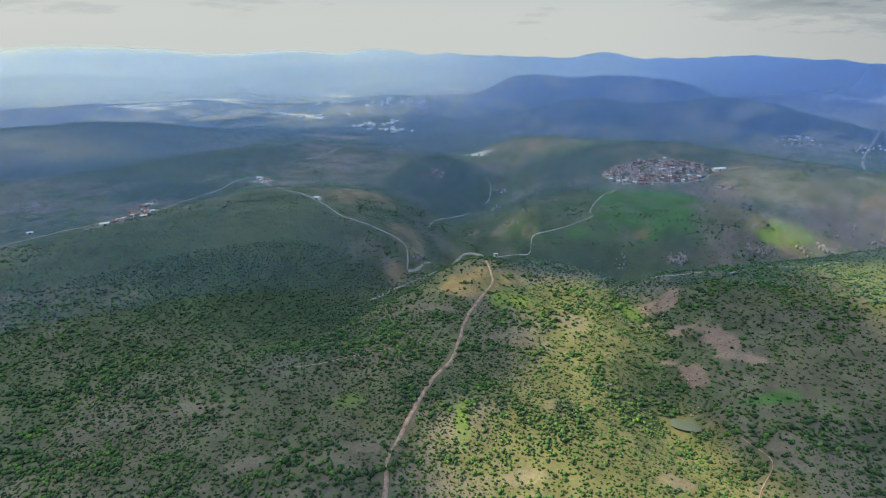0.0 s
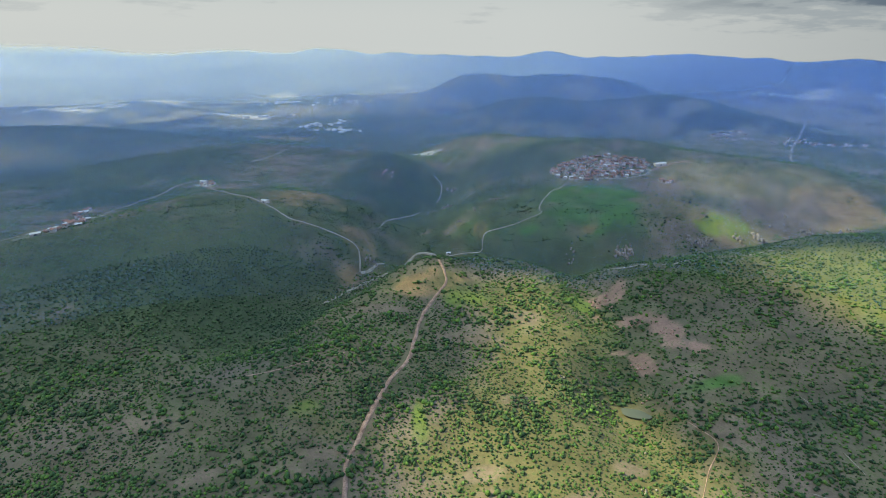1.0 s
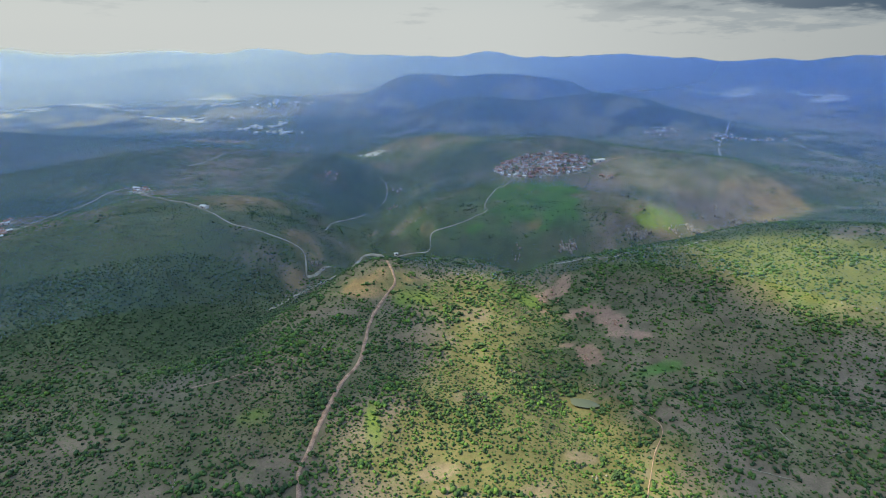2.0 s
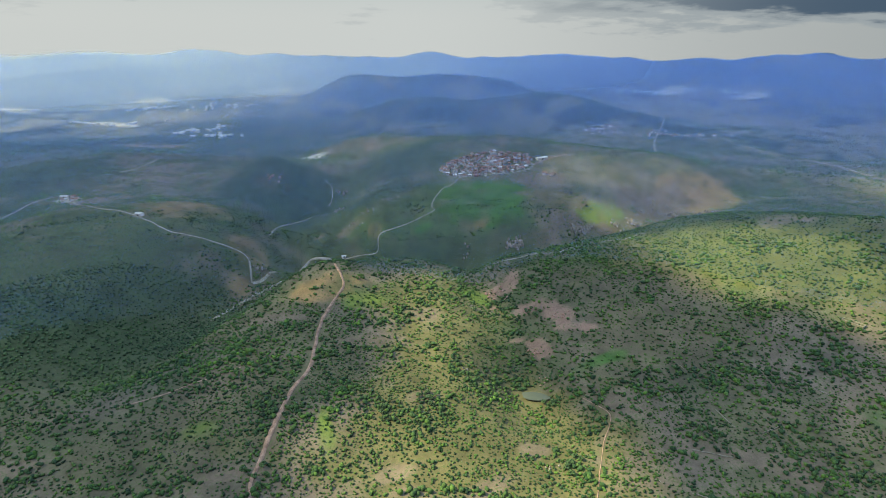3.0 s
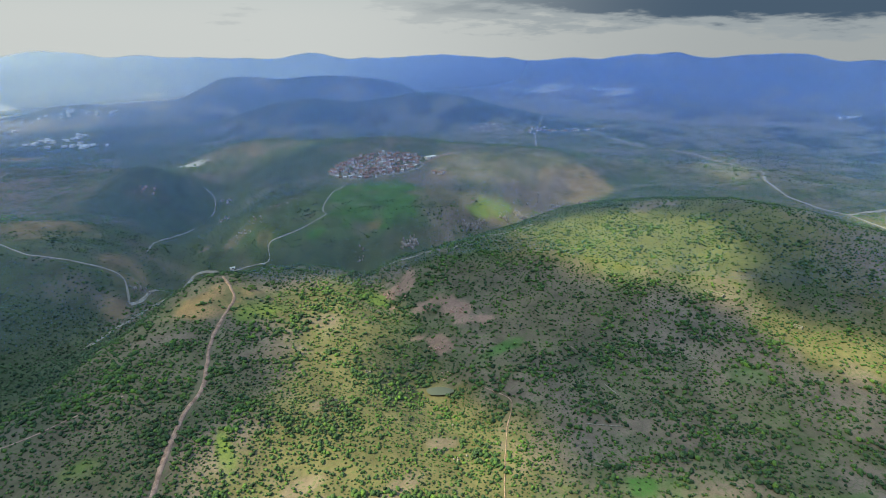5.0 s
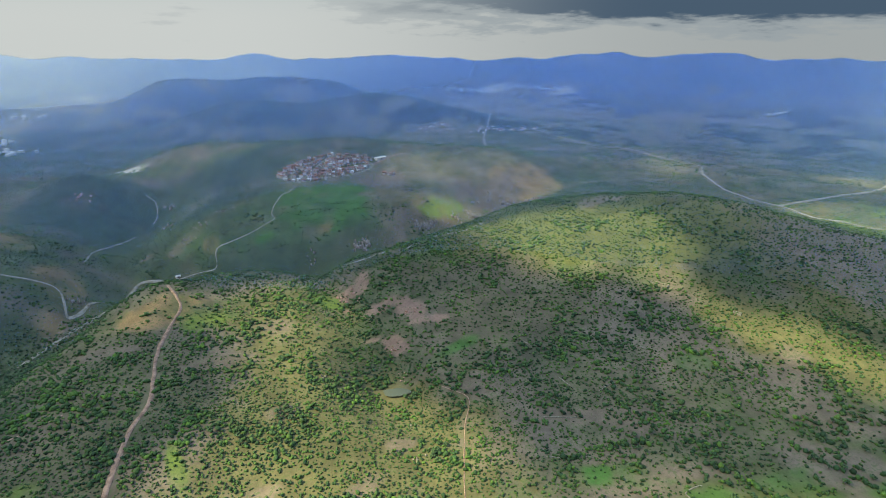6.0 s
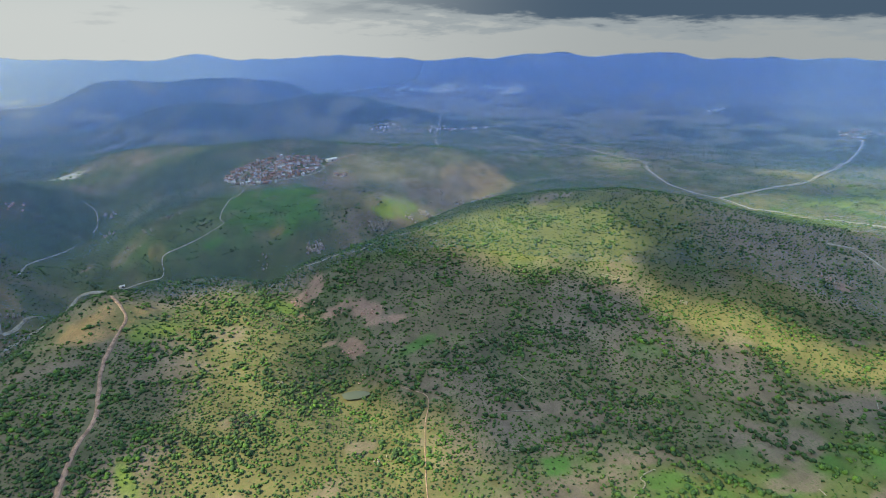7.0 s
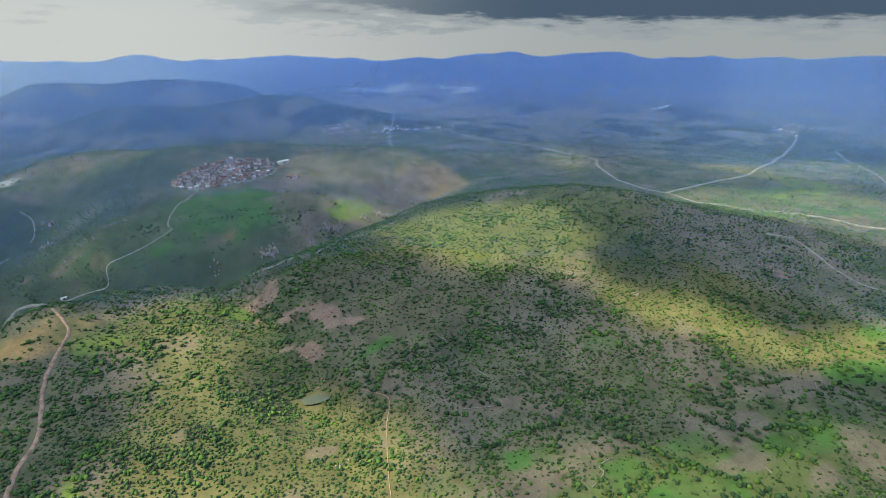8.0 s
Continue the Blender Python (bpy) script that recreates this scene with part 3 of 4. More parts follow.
# ---- scrub and woods ----
def ico():
    t = (1 + 5 ** 0.5) / 2
    v = np.array([(-1, t, 0), (1, t, 0), (-1, -t, 0), (1, -t, 0), (0, -1, t), (0, 1, t), (0, -1, -t), (0, 1, -t), (t, 0, -1), (t, 0, 1), (-t, 0, -1), (-t, 0, 1)], float)
    f = np.array([(0, 11, 5), (0, 5, 1), (0, 1, 7), (0, 7, 10), (0, 10, 11), (1, 5, 9), (5, 11, 4), (11, 10, 2), (10, 7, 6), (7, 1, 8), (3, 9, 4), (3, 4, 2), (3, 2, 6), (3, 6, 8), (3, 8, 9), (4, 9, 5), (2, 4, 11), (6, 2, 10), (8, 6, 7), (9, 8, 1)])
    return v / np.linalg.norm(v[0]), f


ICO_V, ICO_F = ico()
ICO_F = ICO_F[ICO_V[ICO_F][:, :, 2].mean(axis=1) > -0.6]  # the underside never shows
rng = np.random.default_rng(7)


def tent():
    """A low crown for far trees: a top and a ring of six."""
    v = [(0.0, 0.0, 0.9)] + [(math.cos(a), math.sin(a), -0.25) for a in np.arange(6) * math.pi / 3]
    return np.array(v), np.array([(0, k + 1, (k + 1) % 6 + 1) for k in range(6)])


TENT_V, TENT_F = tent()


def clumps(centres, radii, tall, far=False):
    """Leaf clumps: one uneven, turned, slightly squashed shell at each centre."""
    n = len(centres)
    turn = rng.uniform(0, 2 * math.pi, n)
    c, s = np.cos(turn)[:, None], np.sin(turn)[:, None]
    shape_v, shape_f = (TENT_V, TENT_F) if far else (ICO_V, ICO_F)
    k = len(shape_v)
    v = shape_v[None] * rng.uniform(0.58, 1.34, (n, k))[:, :, None]
    x, y = v[:, :, 0] * c - v[:, :, 1] * s, v[:, :, 0] * s + v[:, :, 1] * c
    v = np.stack([x, y, v[:, :, 2] * tall[:, None]], -1) * radii[:, None, None] + centres[:, None, :]
    f = shape_f[None] + (np.arange(n) * k)[:, None, None]
    return v.reshape(-1, 3), f.reshape(-1, 3)


ROADS = [(TRACK, 6), (WEST_ROAD, 14), (GORGE_ROAD, 8), (VILLAGE_ROAD, 5), (EAST_ROAD, 8), (EAST_TRACK, 7), (FORK_ROAD, 8), (GULLY_PATH, 3), (RIDGE_ROAD, 6)]
VILLAGE = (425, 1100, 102, 46)
POND = (207, 398)


def bush_density(x, y):
    d = np.clip(0.80 + 0.32 * fbm(x, y, 45, 101, 4) + 0.2 * fbm(x, y, 13, 107, 2) + 0.3 * fbm(x, y, 220, 111, 3), 0.03, 1)
    # bushes keep to old terrace edges along the contours
    w = cover_weights(x, y)
    d = d * np.clip(0.95 + (0.28 + 0.9 * w["slope"]) * fbm(height(x, y) * 7, x * 0.12 + y * 0.05, 14, 113, 2), 0.12, 1.5)
    gorge, _ = near_line(x, y, GORGE)
    gully, _ = near_line(x, y, GULLY)
    side, _ = near_line(x, y, SIDE_VALLEY)
    d = np.maximum(d, 0.9 * np.exp(-(gorge / 60) ** 2))
    d = np.maximum(d, 0.8 * np.exp(-(gully / 25) ** 2))
    d = np.maximum(d, 0.75 * np.exp(-(side / 60) ** 2))
    d = np.maximum(d, 0.85 * w["wood"])
    d = d * (1 - 0.62 * w["field"]) * (1 - 0.65 * w["lime"]) * (1 - 0.35 * w["slope"]) * (1 - 0.2 * w["brown"]) * (1 - 0.88 * w["tan"]) * (1 - 0.6 * w["meadow"]) * (1 - 0.6 * w["bare"]) * (1 - 0.85 * w["scar"])
    for line, gap in ROADS:
        near, _ = near_line(x, y, line)
        d = d * smooth(gap * 0.35, gap * 0.35 + 2.5, near)
    d = d * smooth(0.85, 1.1, np.hypot((x - VILLAGE[0]) / VILLAGE[2], (y - VILLAGE[1]) / VILLAGE[3]))
    d = d * smooth(13, 17, np.hypot(x - POND[0], y - POND[1]))
    return d


def scatter(r0, r1, gap):
    """Places on a jittered grid in the fan of country that is overlooked, thinned by the density."""
    g = np.arange(-r1, r1, gap)
    x, y = np.meshgrid(g, g)
    x, y = x.ravel(), y.ravel()
    x, y = x + (rng.uniform(-0.42, 0.42, x.size) + 0.5 * (np.round(y / gap) % 2)) * gap, y + rng.uniform(-0.42, 0.42, x.size) * gap
    r, b = np.hypot(x, y), np.degrees(np.arctan2(x, y))
    keep = (r > r0) & (r < r1) & (b > -47) & (b < 93)
    x, y = x[keep], y[keep]
    keep = rng.uniform(0, 1, x.size) < bush_density(x, y)
    return x[keep], y[keep]


def build_scrub(name, label, r0, r1, gap, size, lumps, mat, wooded, far=False):
    x, y = scatter(r0, r1, gap)
    w = cover_weights(x, y)["wood"] > 0.5
    x, y = x[w == wooded], y[w == wooded]
    grown = 1.0 if wooded else 0.88 + 0.5 * smooth(0.0, 0.5, fbm(x, y, 28, 131, 3))
    radius = size * grown * np.clip(np.exp(rng.normal(0, 0.40, x.size)), 0.4, 1.5 if wooded else 1.9)
    z = height(x, y)
    cs, rs, ts = [], [], []
    for k in range(lumps):
        a, out = rng.uniform(0, 2 * math.pi, x.size), (0.0 if k == 0 else 0.85) * radius
        rr = radius * (0.86 if k == 0 else 1) * (rng.uniform(0.8, 1.0, x.size) if k == 0 else rng.uniform(0.42, 0.78, x.size))
        up = rr * 0.45 if k == 0 else radius * rng.uniform(0.15, 0.75, x.size)
        cs.append(np.stack([x + out * np.cos(a), y + out * np.sin(a), z + up], -1))
        rs.append(rr)
        ts.append(rng.uniform(0.6, 1.0, x.size))
    v, f = clumps(np.concatenate(cs), np.concatenate(rs), np.concatenate(ts), far)
    tagged(new(name, mesh_from(name, v, f, mat)), label, "bushes", kind="stuff")
    return len(f)


for args in (("scrub", "olive-green scrub bushes on dry hillside soil", 190, 450, 3.1, 1.12, 2, M_BUSH, False),
             ("scrub", "scattered green bushes on the middle slopes", 450, 800, 3.8, 1.36, 2, M_BUSH, False),
             ("scrub", "small green bushes on the far slopes", 800, 1020, 4.0, 1.3, 1, M_BUSH, False),
             ("scrub", "small dark bushes on the slopes across the gorge", 1020, 1400, 4.5, 1.5, 1, M_BUSH, False, True),
             ("scrub", "distant dark scrub on ridges and plain", 1400, 2700, 9.0, 2.3, 1, M_BUSH, False, True),
             ("oak_wood", "dense dark green oak wood on the slopes", 190, 800, 3.7, 1.6, 1, M_WOOD, True),
             ("oak_wood", "dense dark oak wood across the valley", 800, 1600, 4.9, 1.9, 1, M_WOOD, True, True)):
    build_scrub(*args)

# ---- small oaks that stand out of the scrub ----
def tapered(bm, a, b, r0, r1, sides=6):
    """A limb from a to b that thins towards its end."""
    a, b = Vector(a), Vector(b)
    turn = (b - a).to_track_quat("Z", "Y")
    rings = []
    for p, r in ((a, r0), (b, r1)):
        rings.append([bm.verts.new(p + turn @ Vector((r * math.cos(k * 2 * math.pi / sides), r * math.sin(k * 2 * math.pi / sides), 0))) for k in range(sides)])
    for k in range(sides):
        bm.faces.new([rings[0][k], rings[0][(k + 1) % sides], rings[1][(k + 1) % sides], rings[1][k]])


def oak(seed, label):
    pick = random.Random(seed)
    ob = thing("oak_tree", label, "tree", group="small oaks in the scrub")
    bm = bmesh.new()
    tapered(bm, (0, 0, -0.5), (0.1, 0, 1.5), 0.24, 0.17)
    tips = []
    for k in range(5):
        a = k * 1.26 + pick.uniform(-0.3, 0.3)
        tip = (1.2 * math.cos(a), 1.2 * math.sin(a), 2.4 + pick.uniform(0, 0.9))
        tapered(bm, (0.1, 0, 1.4), tip, 0.11, 0.04, 5)
        tips.append(tip)
    part("trunk", bm, M_TRUNK, ob)
    n = 26
    a, q = rng.uniform(0, 2 * math.pi, n), rng.uniform(0, 1, n) ** 0.5 * 2.0
    up = 2.7 + rng.uniform(-0.9, 1.1, n) * (1 - q / 2.8)
    c = np.column_stack([q * np.cos(a), q * np.sin(a), up])
    v, f = clumps(c, rng.uniform(0.45, 0.85, n), rng.uniform(0.7, 1.0, n))
    crown = new("crown", mesh_from("crown", v, f, M_WOOD))
    crown.parent = ob
    return ob


OAKS = [oak(k, lab) for k, lab in enumerate(("small dark green oak tree among the scrub", "round-crowned oak tree among the bushes", "spreading green oak tree on the slope"))]
pick = random.Random(21)
STANDS = [(100, 392, 9, 12), (215, 384, 6, 9), (190, 300, 12, 8), (332, 214, 14, 10), (440, 110, 30, 12), (505, 135, 16, 10), (-35, 335, 10, 6), (-105, 300, 18, 10), (20, 838, 30, 16), (-70, 770, 25, 12), (262, 530, 10, 8), (345, 128, 14, 8), (590, 60, 18, 8), (60, 380, 12, 6)]
k = 0
for cx, cy, spread, n in STANDS:
    for _ in range(n):
        x, y, s = cx + pick.gauss(0, spread * 0.6), cy + pick.gauss(0, spread * 0.6), pick.uniform(0.7, 1.15)
        m = pose(x, y, zat(x, y), 0, 0, pick.uniform(0, 360))
        ob = OAKS[k] if k < 3 else copy_thing(OAKS[pick.randrange(3)], m)
        ob.matrix_basis = m @ Matrix.Diagonal((s, s, s * pick.uniform(0.85, 1.1), 1))
        k += 1

# ---- buildings ----
def box_into(bm, x0, x1, y0, y1, z0, z1):
    v = [bm.verts.new(p) for p in ((x0, y0, z0), (x1, y0, z0), (x1, y1, z0), (x0, y1, z0), (x0, y0, z1), (x1, y0, z1), (x1, y1, z1), (x0, y1, z1))]
    for f in ((3, 2, 1, 0), (4, 5, 6, 7), (0, 1, 5, 4), (1, 2, 6, 5), (2, 3, 7, 6), (3, 0, 4, 7)):
        bm.faces.new([v[k] for k in f])


def box(x0, x1, y0, y1, z0, z1):
    bm = bmesh.new()
    box_into(bm, x0, x1, y0, y1, z0, z1)
    return bm


def gable_walls(w, d, h, rise):
    """Walls of a house with gable ends; the foot goes below ground to sit on slopes."""
    bm = bmesh.new()
    ring = [(-w / 2, -d / 2), (w / 2, -d / 2), (w / 2, d / 2), (-w / 2, d / 2)]
    low, top = [bm.verts.new((x, y, -2.5)) for x, y in ring], [bm.verts.new((x, y, h)) for x, y in ring]
    peak = [bm.verts.new((-w / 2, 0, h + rise)), bm.verts.new((w / 2, 0, h + rise))]
    bm.faces.new([low[0], low[1], top[1], top[0]])
    bm.faces.new([low[2], low[3], top[3], top[2]])
    bm.faces.new([low[1], low[2], top[2], peak[1], top[1]])
    bm.faces.new([low[3], low[0], top[0], peak[0], top[3]])
    bm.faces.new([low[3], low[2], low[1], low[0]])
    return bm


def gable_roof(w, d, h, rise, over=0.5, thick=0.22):
    """Two pitched slabs with eaves, joined at the ridge."""
    bm = bmesh.new()
    slope = rise / (d / 2)
    for side in (-1, 1):
        y0, y1 = side * (d / 2 + over), 0.0
        z0, z1 = h - over * slope + 0.06, h + rise + 0.06
        a = [bm.verts.new(p) for p in ((-w / 2 - over, y0, z0), (w / 2 + over, y0, z0), (w / 2 + over, y1, z1), (-w / 2 - over, y1, z1))]
        b = [bm.verts.new((v.co.x, v.co.y, v.co.z + thick)) for v in a]
        for k in range(4):
            bm.faces.new([a[k], a[(k + 1) % 4], b[(k + 1) % 4], b[k]])
        bm.faces.new(a[::-1])
        bm.faces.new(b)
    bmesh.ops.recalc_face_normals(bm, faces=bm.faces)
    return bm


def house(w, d, h, rise, wall, roof, label, group, windows=3, chimney=True, name="house"):
    ob = thing(name, label, "house", group=group)
    part("wall", gable_walls(w, d, h, rise), wall, ob)
    part("roof", gable_roof(w, d, h, rise), roof, ob)
    part("door", box(-0.55, 0.55, -d / 2 - 0.06, -d / 2 + 0.1, 0.0, 2.1), M_DARK, ob)
    for k in range(windows):
        x = (k + 0.5) / windows * w - w / 2
        for side in (-1, 1):
            if side == -1 and abs(x) < 1.2:
                continue
            y = side * d / 2
            part("window", box(x - 0.5, x + 0.5, y - 0.06, y + 0.06, h - 1.9, h - 0.6), M_DARK, ob)
    if chimney:
        part("chimney", box(w * 0.22, w * 0.22 + 0.7, d * 0.12, d * 0.12 + 0.7, h + rise * 0.4, h + rise + 1.0), M_BRICK, ob)
    return ob


VILLAGE_GROUP = "houses of the hill village"
KINDS = [
    house(7.6, 5.8, 3.0, 1.6, M_WALL, M_ROOF, "cream-rendered village house with a clay tile roof", VILLAGE_GROUP),
    house(6.6, 5.4, 5.2, 1.2, M_WALL, M_ROOF, "two-storey pale village house with a tile roof", VILLAGE_GROUP),
    house(8.6, 5.0, 2.8, 1.3, M_BRICK, M_ROOF, "bare brick village house with a low tile roof", VILLAGE_GROUP, 4),
    house(5.2, 4.2, 2.5, 1.1, M_STONE, M_ROOF, "small stone outhouse with a brown tile roof", VILLAGE_GROUP, 1, False),
    house(7.2, 6.2, 3.2, 1.0, M_WALL, M_TIN, "pale village house with a light sheet roof", VILLAGE_GROUP),
]


def plant(kind, x, y, turn, first):
    """Sets the model itself down the first time, then copies."""
    m = pose(x, y, zat(x, y) - 0.1, 0, 0, turn)
    if kind not in first:
        first.add(kind)
        KINDS[kind].matrix_world = m
        return KINDS[kind]
    return copy_thing(KINDS[kind], m)


STREETS = [[(350, 1064), (368, 1080), (387, 1094), (430, 1125), (470, 1142)], [(342, 1088), (385, 1068), (425, 1056), (493, 1058), (522, 1078)],
           [(400, 1104), (445, 1088), (500, 1082), (522, 1078)], [(470, 1142), (505, 1110), (522, 1078)], [(352, 1068), (345, 1092), (372, 1120), (430, 1136)]]
for line in STREETS:
    ribbon("street", line, 4.2, M_GRAVEL, "pale unpaved village street", 0.4, 0.25)


def build_village():
    first = set()
    used = []
    pick = random.Random(3)
    for _ in range(5200):
        if len(used) >= 200:
            break
        a, q = pick.uniform(0, 2 * math.pi), pick.random() ** 0.5
        x, y = VILLAGE[0] + VILLAGE[2] * q * math.cos(a), VILLAGE[1] + VILLAGE[3] * q * math.sin(a)
        if x > 455 and pick.random() < 0.45:
            continue
        px, py = np.array([x]), np.array([y])
        lane = min(float(near_line(px, py, s)[0][0]) for s in STREETS)
        if lane < 5.0 or any((x - u) ** 2 + (y - v) ** 2 < 7.4 ** 2 for u, v in used):
            continue
        used.append((x, y))
        turn = pick.choice((8, 98, -30, 60, 188)) + pick.uniform(-12, 12)
        plant(pick.choices((0, 1, 2, 3, 4), (26, 34, 16, 16, 8))[0], x, y, turn, first)
    # hamlets and farms that stand apart
    for cx, cy, rx, ry, n in ((1165, 1855, 70, 40, 22), (1340, 1745, 75, 45, 26), (1480, 1700, 110, 30, 10), (2560, 720, 130, 60, 44), (525, 1028, 18, 6, 5), (-527, 866, 12, 9, 5), (-507, 893, 14, 12, 6), (-522, 930, 14, 22, 5), (-540, 995, 14, 16, 5), (-383, 1172, 24, 16, 6)):
        for _ in range(n):
            x, y = cx + pick.uniform(-rx, rx), cy + pick.uniform(-ry, ry)
            plant(pick.choices((0, 1, 2, 4), (30, 30, 15, 25))[0], x, y, pick.uniform(0, 180), first)


build_village()

# pale town blocks far out in the western valley
TOWN = thing("town_house", "pale flat town building far in the valley", "building", group="distant town")
part("wall", box(-8, 8, -5, 5, -6, 6), M_TIN, TOWN)
part("roof", box(-8.3, 8.3, -5.3, 5.3, 6.004, 6.5), M_TIN, TOWN)
TOWN.matrix_world = pose(-1540, 2830, zat(-1540, 2830), 0, 0, 20)
pick = random.Random(9)
for cx, cy, rx, ry, n in ((-1470, 2640, 60, 90, 26), (-1525, 2900, 90, 60, 40), (-1500, 3060, 90, 50, 26), (-1361, 3006, 60, 40, 12), (-917, 3587, 120, 60, 16), (-746, 3700, 110, 60, 20), (-569, 3190, 110, 80, 20), (-652, 2725, 130, 40, 18), (-300, 2466, 90, 50, 20), (-199, 2271, 80, 40, 18), (-260, 2868, 140, 60, 14), (-9, 3888, 80, 50, 12), (2346, 3021, 170, 60, 24), (2118, 3077, 100, 40, 12), (2690, 2950, 60, 90, 16), (2830, 1425, 90, 14, 8)):
    for _ in range(n):
        x, y = cx + pick.gauss(0, 0.6) * rx, cy + pick.gauss(0, 0.6) * ry
        copy_thing(TOWN, pose(x, y, zat(x, y), 0, 0, pick.uniform(0, 180)))


def shed(x, y, turn, w, d, h, roof, wall, label):
    ob = thing("shed", label, "shed", pose(x, y, zat(x, y) - 0.1, 0, 0, turn))
    part("wall", gable_walls(w, d, h, d * 0.16), wall, ob)
    part("roof", gable_roof(w, d, h, d * 0.16, 0.6, 0.15), roof, ob)
    part("door", box(-1.6, 1.6, -d / 2 - 0.07, -d / 2 + 0.1, 0, 2.8), M_DARK, ob)
    return ob


shed(547, 1096, 12, 26, 9, 4.0, M_TIN, M_WALL, "long white sheet-roofed shed beside the village")
shed(-538, 851, 30, 13, 8, 3.8, M_TIN, M_WALL, "white sheet-roofed barn beside the gravel road")
shed(-522, 873, 64, 12, 7, 3.6, M_TIN, M_WALL, "white sheet-roofed barn in the farm yard")
shed(-492, 884, 40, 10, 6, 3.2, M_TIN, M_STONE, "small stone byre with a pale roof")
shed(-498, 916, 35, 16, 7, 3.2, M_TIN, M_STONE, "stone byre with a pale sheet roof")
shed(-543, 983, 10, 13, 7, 3.2, M_ROOF, M_STONE, "low stone byre with a tile roof")
shed(-222, 966, -35, 12, 8, 4.0, M_TIN, M_WALL, "white roadside building with a pale roof")
shed(-660, 850, 30, 9, 6, 3.0, M_TIN, M_WALL, "small white hut beside the road")
shed(92, 912, 10, 7, 4.5, 2.8, M_TIN, M_WALL, "small pale hut at the gorge bridge")
shed(-392, 1186, -20, 14, 8, 3.8, M_TIN, M_WALL, "white barn at the road junction")


def fold(x, y, turn, w, d, label):
    """A roofless stone sheepfold: four thick, uneven walls."""
    ob = thing("sheepfold", label, "ruin", pose(x, y, zat(x, y), 0, 0, turn))
    for x0, x1, y0, y1 in ((-w / 2, w / 2, -d / 2, -d / 2 + 0.7), (-w / 2, w / 2, d / 2 - 0.7, d / 2), (-w / 2, -w / 2 + 0.7, -d / 2 + 0.7, d / 2 - 0.7), (w / 2 - 0.7, w / 2, -d / 2 + 0.7, d / 2 - 0.7)):
        part("wall", box(x0, x1, y0, y1, -2.5, 1.5 + 0.4 * random.random()), M_STONE, ob)
    return ob


fold(540, 365, -72, 20, 7, "roofless grey stone sheepfold on the hill")
fold(560, 280, -70, 8, 5, "small ruined stone sheepfold on the hill")
fold(735, 190, 20, 10, 6, "small ruined stone enclosure by a bare bank")


def dry_wall(pts, tall=1.0, wide=0.9):
    """A field wall of piled stones, with an uneven top."""
    line = curve_through(pts, 1.6)
    way = np.gradient(line, axis=0)
    way /= np.linalg.norm(way, axis=1)[:, None]
    side = np.stack([way[:, 1], -way[:, 0]], -1)
    fallen = smooth(0.05, 0.35, fbm(line[:, 0], line[:, 1], 14, 301, 2))  # stretches that have tumbled down
    z = height(line[:, 0], line[:, 1]) - 1.2 * tall * fallen
    rows = []
    for off, up in ((-0.5, -0.6), (-0.42, 0.85), (0.0, 1.0), (0.42, 0.85), (0.5, -0.6)):
        jig = rng.uniform(0.75, 1.25, len(line))
        q = line + side * (off * wide * jig)[:, None]
        rows.append(np.column_stack([q, z + up * tall * (jig if up > 0 else 1)]))
    me = mesh_from("field_wall", np.stack(rows, 1).reshape(-1, 3), grid_faces(len(line), 5), M_STONE, True)
    tagged(new("field_wall", me), "low dry-stone field wall along a terrace", "wall", group="dry-stone field walls")


for pts in ([(289, 155), (307, 157), (310, 163), (321, 162), (334, 155)], [(388, 109), (404, 107)], [(398, 79), (387, 60)], [(238, 264), (262, 240), (277, 234), (293, 217)], [(282, 285), (310, 267)], [(335, 316), (334, 293)],
            [(351, 281), (369, 282)], [(602, 86), (577, 98), (545, 86)], [(345, 380), (352, 352)], [(420, 330), (440, 300)]):
    dry_wall(pts, 0.8, 0.9)

# ---- hedgerows on the terraces ----
HEDGES = [[(296, 137), (315, 135), (337, 127), (357, 119)], [(515, 155), (466, 132)], [(500, 140), (510, 121), (542, 104)], [(443, 97), (489, 60)], [(624, 140), (634, 84)], [(267, 237), (308, 225), (336, 213)], [(596, 80), (590, 43)],
          [(185, 321), (197, 271)], [(420, 150), (430, 60)], [(350, 170), (372, 60)], [(60, 300), (110, 290), (165, 255)], [(-120, 330), (-60, 318), (-20, 330)]]


def build_hedges():
    spots = []
    for line in HEDGES:
        p = curve_through(line, 3.2)
        spots.append(np.repeat(p, 2, axis=0) + rng.normal(0, 2.0, (len(p) * 2, 2)))
    p = np.concatenate(spots)
    p = p[rng.uniform(0, 1, len(p)) < 0.8]
    rad = rng.uniform(1.2, 2.6, len(p))
    v, f = clumps(np.column_stack([p, height(p[:, 0], p[:, 1]) + rad * 0.5]), rad, rng.uniform(0.8, 1.2, len(p)))
    tagged(new("hedgerow", mesh_from("hedgerow", v, f, M_BUSH)), "dark green hedgerows between terraced fields", "hedges", kind="stuff")


build_hedges()

